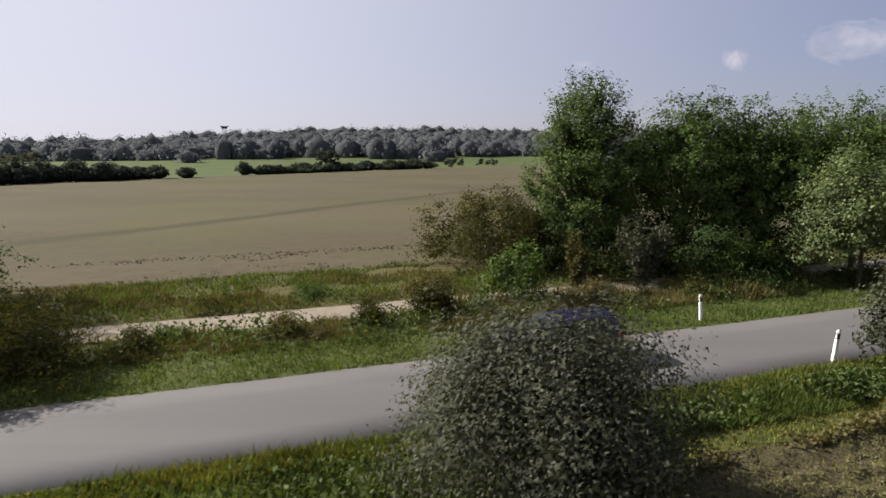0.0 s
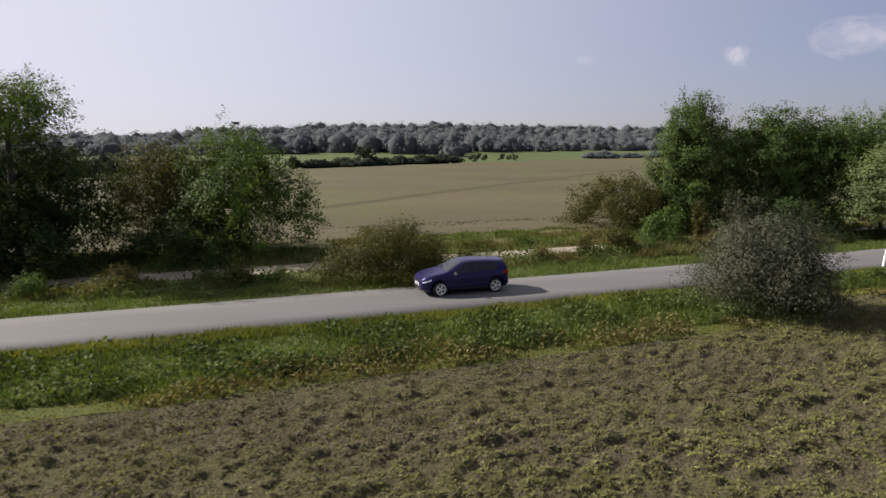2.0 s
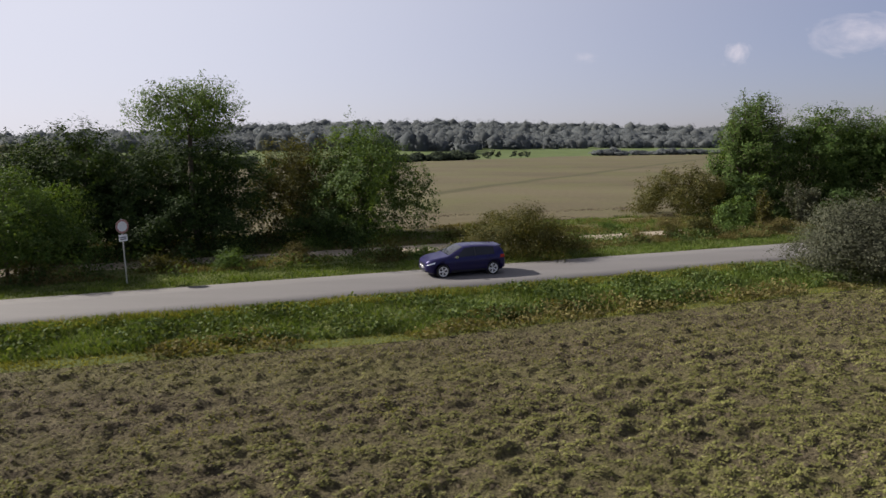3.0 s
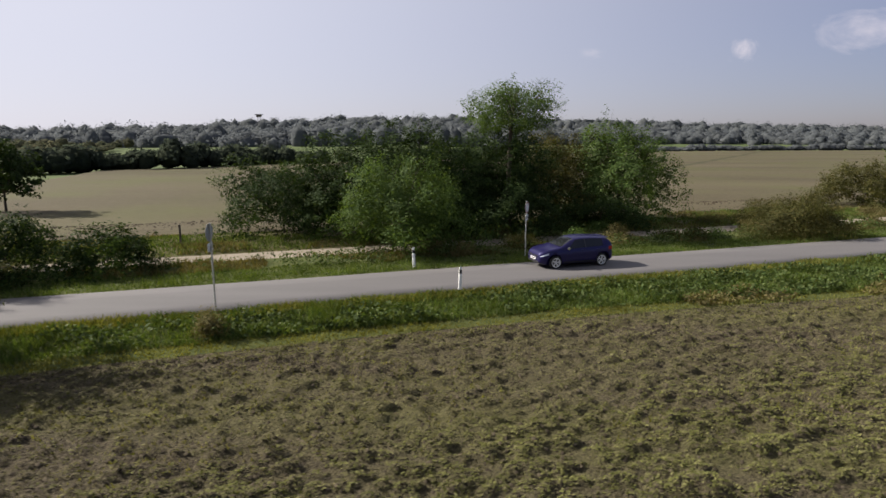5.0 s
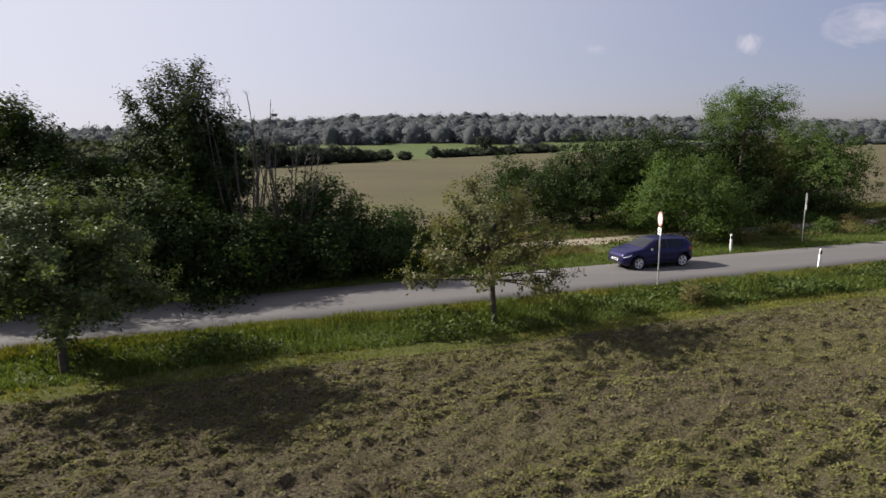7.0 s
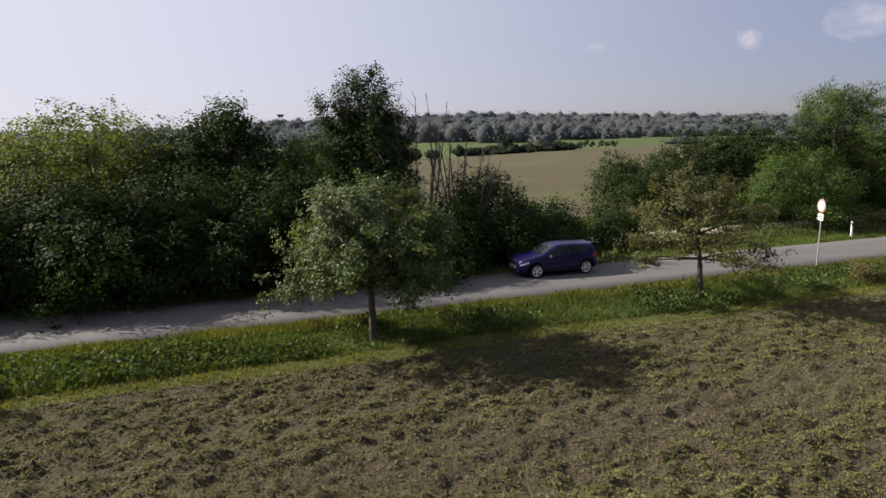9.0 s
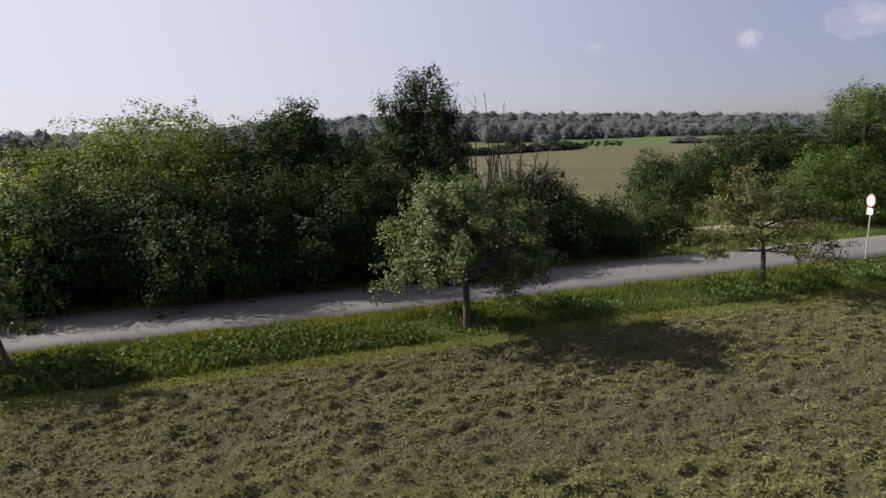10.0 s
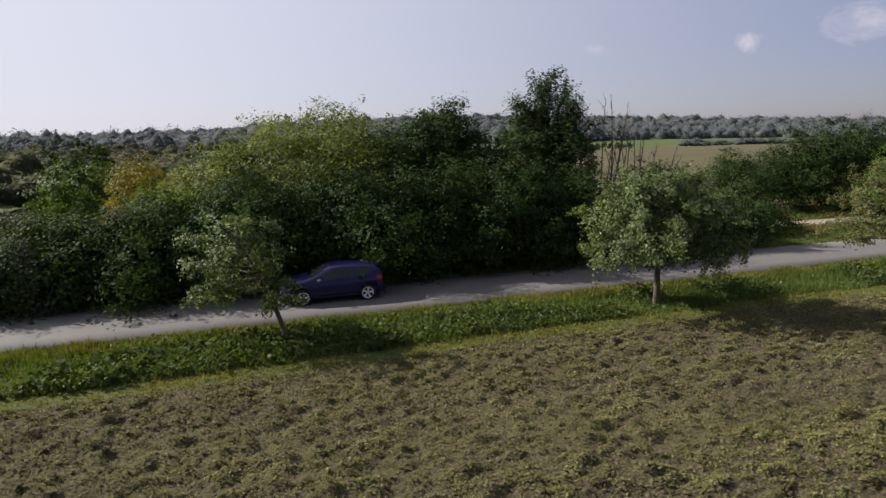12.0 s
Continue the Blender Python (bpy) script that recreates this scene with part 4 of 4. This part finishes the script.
# ---- roadside furniture ----
def delineator(x, y, lean, label):
    """A white plastic guide post with black band and reflector."""
    top = new("guide_post")
    top.matrix_world = pose(x, y, -0.08, lean[0], lean[1], math.degrees(turn_at(x)))
    bm = bmesh.new()
    for i, (z0, z1, w) in enumerate(((0, 0.78, 0.058), (0.94, 1.08, 0.052))):
        boxed(bm, -w, w, -0.045, 0.045, z0, z1, 0.015)
    for v in bm.verts:
        if v.co.z > 1.05:
            v.co.z -= 0.07 * (v.co.y + 0.045) / 0.09
    part("post", bm, WHITE, top)
    bm = bmesh.new()
    boxed(bm, -0.054, 0.054, -0.046, 0.046, 0.78, 0.94, 0.01)
    band = part("band", bm, BLACK, top, "black slanted band")
    for side in (-1, 1):
        bm = bmesh.new()
        boxed(bm, 0.0545 * side - 0.003, 0.0545 * side + 0.003, -0.022, 0.022, 0.80, 0.92, 0.002)
        part("reflector", bm, REFLECT, band)
    return tagged(top, label, "guide post", "guide posts along the road")


delineator(9.37, 19.34, (0, 6), "white guide post with black band on the near verge")
delineator(7.29, 23.71, (0, -5), "white guide post with black band beyond the road")
delineator(-38.89, 6.22, (0, -2), "white guide post with black band beyond the road")
delineator(-36.69, 1.94, (0, 2), "white guide post with black band on the near verge")


def round_sign(x, y, h, face, label, front):
    """A round traffic sign with a small plate below it on a steel pole."""
    top = new("road_sign")
    top.matrix_world = pose(x, y, -0.1, 0, 0, face)
    bm = bmesh.new()
    rod(bm, (0, 0, 0), (0, 0, h), 0.03)
    part("pole", bm, GALV, top)
    zc = h - 0.32
    bm = bmesh.new()
    rod(bm, (0, -0.034, zc), (0, -0.040, zc), 0.31, sides=40)
    disc = part("disc", bm, SIGNBACK, top, "thin aluminium disc")
    if front:
        bm = bmesh.new()
        rod(bm, (0, -0.0405, zc), (0, -0.044, zc), 0.305, sides=40)
        part("border", bm, RED, disc, "red border")
        bm = bmesh.new()
        rod(bm, (0, -0.0445, zc), (0, -0.048, zc), 0.225, sides=40)
        part("field", bm, WHITE, disc, "white field")
    else:
        bm = bmesh.new()
        boxed(bm, -0.26, 0.26, -0.052, -0.041, zc - 0.02, zc + 0.02, 0.003)
        part("stiffener", bm, GALV, disc)
    bm = bmesh.new()
    boxed(bm, -0.2, 0.2, -0.042, -0.034, zc - 0.66, zc - 0.36, 0.004)
    plate = part("plate", bm, WHITE if front else SIGNBACK, top, "small rectangular plate")
    if front:
        for k in range(2):
            bm = bmesh.new()
            boxed(bm, -0.14, 0.14, -0.0465, -0.0425, zc - 0.50 - 0.08 * k, zc - 0.46 - 0.08 * k)
            part("bar", bm, BLACK, plate)
    for z in (zc + 0.12, zc - 0.12, zc - 0.5):
        bm = bmesh.new()
        boxed(bm, -0.045, 0.045, -0.035, 0.035, z - 0.015, z + 0.015, 0.004)
        part("clamp", bm, GALV, top)
    return tagged(top, label, "road sign", "signs on steel poles")


round_sign(-45.19, -1.42, 3.25, -89, "round white and red traffic sign on a pole", True)
round_sign(-33.33, 9.51, 2.95, 66, "traffic sign on a grey pole beyond the road", True)


def stake(x, y, h, label):
    bm = bmesh.new()
    boxed(bm, -0.05, 0.05, -0.05, 0.05, -0.2, h, 0.012)
    top = part("wooden_stake", bm, DEADWOOD, None)
    top.location = (x, y, 0)
    return tagged(top, label, "stake")


stake(-52.9, 11.9, 1.2, "weathered wooden stake beside the farm track")


def lookout(x, y):
    """The small flat-roofed tower on the wooded hill."""
    z = float(land(np.array(x), np.array(y)))
    top = new("lookout_tower")
    top.location = (x, y, z)
    for a in (-2.2, 2.2):
        for b in (-2.2, 2.2):
            bm = bmesh.new()
            rod(bm, (a, b, -1), (a * 0.8, b * 0.8, 14), 0.3, 0.25, 6)
            part("leg", bm, DEADWOOD, top)
    bm = bmesh.new()
    boxed(bm, -2.8, 2.8, -2.8, 2.8, 13.5, 15.8, 0.1)
    part("cabin", bm, DEADWOOD, top)
    bm = bmesh.new()
    boxed(bm, -4.4, 4.4, -4.4, 4.4, 15.8, 16.7, 0.2)
    part("roof", bm, BARK, top)
    return tagged(top, "dark flat-roofed lookout tower above the woods", "tower")


lookout(-318.0, 787.0)


# ---- clouds ----
def cloud_mat(seed, dense):
    m = Mat("cloud", 1.0)
    src = m.n("TexCoord").outputs["Generated"]
    mp = m.n("Mapping", Location=(-1, -1, -1), Scale=(2, 2, 2))
    m.link(src, mp.inputs[0])
    ln = m.t.nodes.new("ShaderNodeVectorMath")
    ln.operation = "LENGTH"
    flat = m.n("Mapping", Scale=(1, 0, 1))
    m.link(mp.outputs[0], flat.inputs[0])
    m.link(flat.outputs[0], ln.inputs[0])
    off = m.n("Mapping", Location=(seed, 0, seed), Scale=(1, 1, 0.7))
    m.link(mp.outputs[0], off.inputs[0])
    nz = m.noise(1.6, 5.0, 0.55, off.outputs[0])
    mt = m.n("Math")
    mt.operation = "MULTIPLY_ADD"
    m.link(ln.outputs["Value"], mt.inputs[0])
    mt.inputs[1].default_value = -0.6
    m.link(nz, mt.inputs[2])
    fac = m.ramp(mt.outputs[0], [(0.0, (0, 0, 0)), (0.2, (dense * 0.3,) * 3), (0.55, (dense,) * 3)])
    # the sheet emits its white itself, in place of sunlight on a cloud
    em = m.n("Emission", Color=(0.93, 0.86, 0.92, 1), Strength=0.42)
    tr = m.n("BsdfTransparent")
    mx = m.n("MixShader")
    m.link(fac, mx.inputs[0])
    m.link(tr.outputs[0], mx.inputs[1])
    m.link(em.outputs[0], mx.inputs[2])
    m.link(mx.outputs[0], m.t.nodes["Material Output"].inputs[0])
    return m.m


def cloud(x, z, w, h, seed, dense=0.8):
    bm = bmesh.new()
    bmesh.ops.create_grid(bm, x_segments=8, y_segments=8, size=0.5)
    for v in bm.verts:
        v.co = Vector((v.co.x * w, 60 * (v.co.x ** 2 + v.co.y ** 2), v.co.y * h))
    ob = part("cloud", bm, cloud_mat(seed, dense), None)
    ob.location = (x, 4200, z)
    ob.visible_shadow = False
    return tagged(ob, "small white fair weather cloud", "cloud", kind="structure")


cloud(1830, 615, 240, 200, 2.0, 0.6)
cloud(2640, 730, 760, 330, 5.0, 0.6)
cloud(820, 600, 220, 90, 9.0, 0.25)

# ---- car ----
PAINT = Mat("blue_metallic_paint", 0.35, 0.35, 0.35)
PAINT.colour((0.007, 0.0045, 0.052))
PAINT.b.inputs["Coat Weight"].default_value = 0.3
PAINT.b.inputs["Coat Roughness"].default_value = 0.08
GLASS = Mat("tinted_glass", 0.05, 0.0, 0.4)
GLASS.colour((0.012, 0.014, 0.018))
SCREEN = Mat("windscreen_glass", 0.06, 0.0, 0.35)
SCREEN.colour((0.010, 0.011, 0.013))
SCREEN.b.inputs["Coat Weight"].default_value = 0.2
TYRE = plain("tyre_rubber", (0.018, 0.018, 0.018), 0.85)
RIM = plain("alloy", (0.72, 0.72, 0.72), 0.35, 0.5, wear=0.05)
LAMP = plain("lamp_glass", (0.75, 0.78, 0.82), 0.12, 0.3)
TAIL = plain("tail_lamp", (0.35, 0.01, 0.01), 0.2)
CHROME = plain("chrome", (0.7, 0.7, 0.7), 0.15, 0.9, wear=0.03)

TOP_X = [-2.03, -2.0, -1.96, -1.89, -1.76, -1.60, -0.9, -0.3, 0.1, 0.35, 0.62, 0.92, 1.05, 1.35, 1.65, 1.86, 1.97, 2.03]
TOP_Z = [0.62, 0.90, 1.04, 1.22, 1.37, 1.40, 1.45, 1.46, 1.43, 1.34, 1.20, 1.045, 1.01, 0.96, 0.91, 0.85, 0.76, 0.62]
WID_X = [-2.03, -1.95, -1.7, -1.2, 0.0, 1.2, 1.6, 1.85, 1.97, 2.03]
WID_Y = [0.70, 0.79, 0.855, 0.872, 0.872, 0.868, 0.84, 0.76, 0.66, 0.56]
BELT_X, BELT_Z = [-2.03, -1.6, 0.3, 1.0, 1.6, 2.03], [0.98, 1.0, 0.93, 0.89, 0.80, 0.62]


def section(x):
    """Half the outline of the body at x, from the floor's middle to the roof's middle."""
    zt, w = np.interp(x, TOP_X, TOP_Z), np.interp(x, WID_X, WID_Y)
    zs = min(np.interp(x, BELT_X, BELT_Z), zt - 0.04)
    zb = 0.19 + 0.10 * max(0, abs(x) - 1.75) / 0.28
    up = max(0.0, min(1.0, (zt - zs - 0.04) / 0.42))
    roof = w * (0.93 - 0.24 * up)
    zr = zs + (zt - zs) * 0.86
    return [(0, zb), (w * 0.80, zb), (w * 0.955, zb + 0.07), (w * 0.985, 0.40), (w, 0.56), (w * 0.985, 0.5 * (0.56 + zs)), (w * 0.955, zs),
            (w * 0.945 + (roof - w * 0.945) * 0.5, zs + (zr - zs) * 0.52), (roof, zr), (roof * 0.86, zs + (zt - zs) * 0.97), (roof * 0.45, zt - 0.006), (0, zt)]


def on_body(x, k, out=0.0):
    """A place on the left side of the body, k corners along its outline, moved out by some metres."""
    def raw(xx, kk):
        s = section(xx)
        i = min(int(kk), len(s) - 2)
        f = kk - i
        return Vector((xx, s[i][0] + (s[i + 1][0] - s[i][0]) * f, s[i][1] + (s[i + 1][1] - s[i][1]) * f))
    p = raw(x, k)
    if out:
        n = (raw(x + 0.02, k) - raw(x - 0.02, k)).cross(raw(x, min(k + 0.05, 10.99)) - raw(x, k - 0.05))
        p = p + n.normalized() * out * (1 if n.y + n.z > 0 else -1)
    return p


def patch_mesh(bm, xs, ks, sides, out=0.006):
    """A strip of skin between two outline lines: ks(x) gives its lower and upper corner numbers."""
    for side in sides:
        grid = []
        for x in xs:
            a, b = ks(x)
            grid.append([bm.verts.new((p.x, p.y * side, p.z)) for p in (on_body(x, a + (b - a) * j / 5, out) for j in range(6))])
        for i in range(len(grid) - 1):
            for j in range(5):
                bm.faces.new((grid[i][j], grid[i + 1][j], grid[i + 1][j + 1], grid[i][j + 1]))


WHEELS = [(1.22, 0.755), (1.22, -0.755), (-1.34, 0.755), (-1.34, -0.755)]


def car_shell(parent):
    xs = sorted(set(TOP_X + list(np.linspace(-1.95, 1.95, 40))))
    bm = bmesh.new()
    rings = []
    for x in xs:
        s = section(x)
        loop = [bm.verts.new((x, y, z)) for y, z in s] + [bm.verts.new((x, -y, z)) for y, z in s[-2:0:-1]]
        rings.append(loop)
    n = len(rings[0])
    for a, b in zip(rings, rings[1:]):
        for i in range(n):
            bm.faces.new((a[i], a[(i + 1) % n], b[(i + 1) % n], b[i]))
    bm.faces.new(rings[0])
    bm.faces.new(rings[-1][::-1])
    ob = part("body", bm, PAINT.m, parent, "indigo blue metallic bodywork", True)
    cut = bmesh.new()
    for x, y in WHEELS:
        side = 1 if y > 0 else -1
        rod(cut, (x, side * 0.56, 0.315), (x, side * 1.0, 0.315), 0.365, sides=32)
    cutter = part("cutter", cut, BLACK)
    mod = ob.modifiers.new("arches", "BOOLEAN")
    mod.operation, mod.object, mod.solver = "DIFFERENCE", cutter, "EXACT"
    made = bpy.data.meshes.new_from_object(ob.evaluated_get(bpy.context.evaluated_depsgraph_get()))
    ob.modifiers.clear()
    ob.data = made
    bpy.data.objects.remove(cutter)
    return ob


def make_wheel(parent, x, y):
    top = new("wheel")
    top.parent = parent
    top.location = (x, y, 0.315)
    side = 1 if y > 0 else -1
    bm = bmesh.new()
    prof = [(0.205, -0.10), (0.29, -0.105), (0.312, -0.085), (0.315, 0.0), (0.312, 0.085), (0.29, 0.105), (0.205, 0.10)]
    rings = []
    for i in range(36):
        t = 2 * math.pi * i / 36
        rings.append([bm.verts.new((r * math.cos(t), w, r * math.sin(t))) for r, w in prof])
    for i in range(36):
        a, b = rings[i], rings[(i + 1) % 36]
        for j in range(len(prof) - 1):
            bm.faces.new((a[j], a[j + 1], b[j + 1], b[j]))
    part("tyre", bm, TYRE, top, smooth=True)
    bm = bmesh.new()
    o = side * 0.085
    ring = []
    for i in range(36):
        t = 2 * math.pi * i / 36
        ring.append([bm.verts.new((r * math.cos(t), w * side, r * math.sin(t))) for r, w in ((0.238, 0.02), (0.238, 0.107), (0.205, 0.104), (0.20, 0.02))])
    for i in range(36):
        a, b = ring[i], ring[(i + 1) % 36]
        for j in range(3):
            bm.faces.new((a[j], a[j + 1], b[j + 1], b[j]))
    rod(bm, (0, side * 0.03, 0), (0, side * 0.088, 0), 0.055, 0.045, 16)
    for i in range(5):
        t = 2 * math.pi * i / 5
        for off in (-0.13, 0.13):
            a = (0.04 * math.cos(t), o * 0.8, 0.04 * math.sin(t))
            b = (0.212 * math.cos(t + off), o * 1.12, 0.212 * math.sin(t + off))
            rod(bm, a, b, 0.028, 0.022, 6)
    part("rim", bm, RIM, top, "five double spoke alloy rim")
    bm = bmesh.new()
    rod(bm, (0, side * 0.01, 0), (0, side * 0.025, 0), 0.20, sides=28)
    part("brake_disc", bm, BLACK, top)
    return top


def make_car():
    car = new("car")
    car.scale = (0.95, 0.95, 0.95)
    car_shell(car)
    both = (1, -1)
    bm = bmesh.new()
    patch_mesh(bm, np.linspace(-1.42, 0.52, 26), lambda x: (6.12, 7.95 if x < 0.1 else 7.95 - 1.6 * (x - 0.1) / 0.42), both)
    part("side_window", bm, GLASS.m, car, "dark tinted side glass", True)
    bm = bmesh.new()
    patch_mesh(bm, np.linspace(0.17, 0.90, 12), lambda x: (8.6, 11.0), both)
    part("windscreen", bm, SCREEN.m, car, "raked windscreen reflecting the sky", True)
    bm = bmesh.new()
    patch_mesh(bm, np.linspace(-1.955, -1.80, 8), lambda x: (8.7, 11.0), both)
    part("rear_window", bm, GLASS.m, car, "dark tinted rear glass", True)
    for side in both:
        bm = bmesh.new()
        for x in (-0.42,):
            patch_mesh(bm, (x - 0.035, x + 0.035), lambda q: (6.1, 7.95), (side,), 0.012)
        part("pillar", bm, BLACK, car)
        bm = bmesh.new()
        patch_mesh(bm, np.linspace(1.62, 1.98, 10), lambda x: (5.15 + (1.98 - x) * 0.5, 5.95), (side,), 0.008)
        part("headlight", bm, LAMP, car, "bright slim headlight", True)
        bm = bmesh.new()
        patch_mesh(bm, np.linspace(-2.0, -1.72, 7), lambda x: (5.2, 5.95), (side,), 0.008)
        part("tail_light", bm, TAIL, car, "red tail light", True)
        bm = bmesh.new()
        boxed(bm, 0.50, 0.66, min(side * 0.88, side * 1.0), max(side * 0.88, side * 1.0), 0.93, 1.05, 0.035)
        rod(bm, (0.56, side * 0.82, 0.95), (0.56, side * 0.92, 0.97), 0.02)
        part("mirror", bm, CHROME, car, "pale capped wing mirror")
        for x in (0.0, -0.85):
            bm = bmesh.new()
            p = on_body(x - 0.25, 5.55, 0.012)
            boxed(bm, p.x - 0.09, p.x + 0.09, min(side * (p.y - 0.015), side * (p.y + 0.012)), max(side * (p.y - 0.015), side * (p.y + 0.012)), p.z - 0.015, p.z + 0.015, 0.006)
            part("door_handle", bm, PAINT.m, car)
        for x in (0.62, -0.42, -1.15):
            bm = bmesh.new()
            patch_mesh(bm, (x - 0.004, x + 0.004), lambda q: (2.6, 5.95), (side,), 0.003)
            part("door_seam", bm, BLACK, car)
        bm = bmesh.new()
        patch_mesh(bm, np.linspace(-0.95, 0.82, 18), lambda x: (1.9, 2.55), (side,), 0.006)
        part("sill", bm, BLACK, car, "black sill trim", True)
    bm = bmesh.new()
    boxed(bm, 1.965, 2.035, -0.48, 0.48, 0.57, 0.66, 0.02)
    part("grille", bm, BLACK, car, "dark front grille")
    bm = bmesh.new()
    boxed(bm, 2.0, 2.042, -0.55, 0.55, 0.515, 0.53, 0.004)
    part("trim_strip", bm, CHROME, car, "bright strip across the nose")
    bm = bmesh.new()
    boxed(bm, 1.94, 2.032, -0.55, 0.55, 0.27, 0.42, 0.03)
    part("air_intake", bm, BLACK, car, "dark lower intake")
    for x, s in ((2.04, 1), (-2.045, -1)):
        bm = bmesh.new()
        boxed(bm, x - 0.008, x + 0.008, -0.26, 0.26, 0.43, 0.54, 0.003)
        plate = part("number_plate", bm, WHITE, car, "white plate")
        bm = bmesh.new()
        boxed(bm, x + s * 0.009 - 0.002, x + s * 0.009 + 0.002, -0.2, 0.2, 0.455, 0.515)
        part("bar", bm, BLACK, plate)
    bm = bmesh.new()
    boxed(bm, -1.90, -1.62, -0.50, 0.50, 1.365, 1.392, 0.01)
    part("roof_spoiler", bm, PAINT.m, car)
    bm = bmesh.new()
    rod(bm, (-1.25, 0, 1.44), (-1.38, 0, 1.53), 0.012, 0.006, 6)
    part("aerial", bm, BLACK, car)
    wheels = [make_wheel(car, x, y) for x, y in WHEELS]
    tagged(car, "small indigo blue hatchback car driving along the road", "car")
    return car, wheels


CAR, CAR_WHEELS = make_car()
# seconds, place along the road, offset from its middle
DRIVE = [(0.0, 1.52, 0.80), (0.5, -1.76, 0.72), (1.0, -5.07, 0.67), (1.5, -8.38, 0.64), (2.0, -11.68, 0.64), (2.5, -14.97, 0.66), 
         (3.0, -18.23, 0.70), (3.5, -21.48, 0.76), (4.0, -24.71, 0.82), (4.5, -27.92, 0.89), (5.0, -31.12, 0.97), (5.5, -34.32, 1.04), 
         (6.0, -37.51, 1.11), (6.5, -40.72, 1.18), (7.0, -43.94, 1.24), (7.5, -47.18, 1.28), (8.0, -50.44, 1.30), (8.5, -53.72, 1.31), 
         (9.0, -57.02, 1.29), (9.5, -60.33, 1.24), (10.0, -63.65, 1.16), (10.5, -66.95, 1.05), (11.0, -70.22, 0.90), (11.5, -73.44, 0.71), (12.0, -76.56, 0.47)]


def motions():
    times = np.array([r[0] for r in DRIVE])
    rows = []
    for t, u, v in DRIVE:
        x, y = on(u, v)
        rows.append((t, pose(float(x), float(y), 0.062, 0, 0, 180 + math.degrees(turn_at(u)))))
    walk(CAR, rows)
    fine = np.arange(0, 12.001, 1 / 30)
    smooth = np.interp(fine, times, [r[1] for r in DRIVE])
    for wheel, (x, y) in zip(CAR_WHEELS, WHEELS):
        walk(wheel, [(float(t), pose(x, y, 0.315, 0, math.degrees((smooth[0] - u) * 1.07 / 0.3), 0)) for t, u in zip(fine, smooth)])


motions()
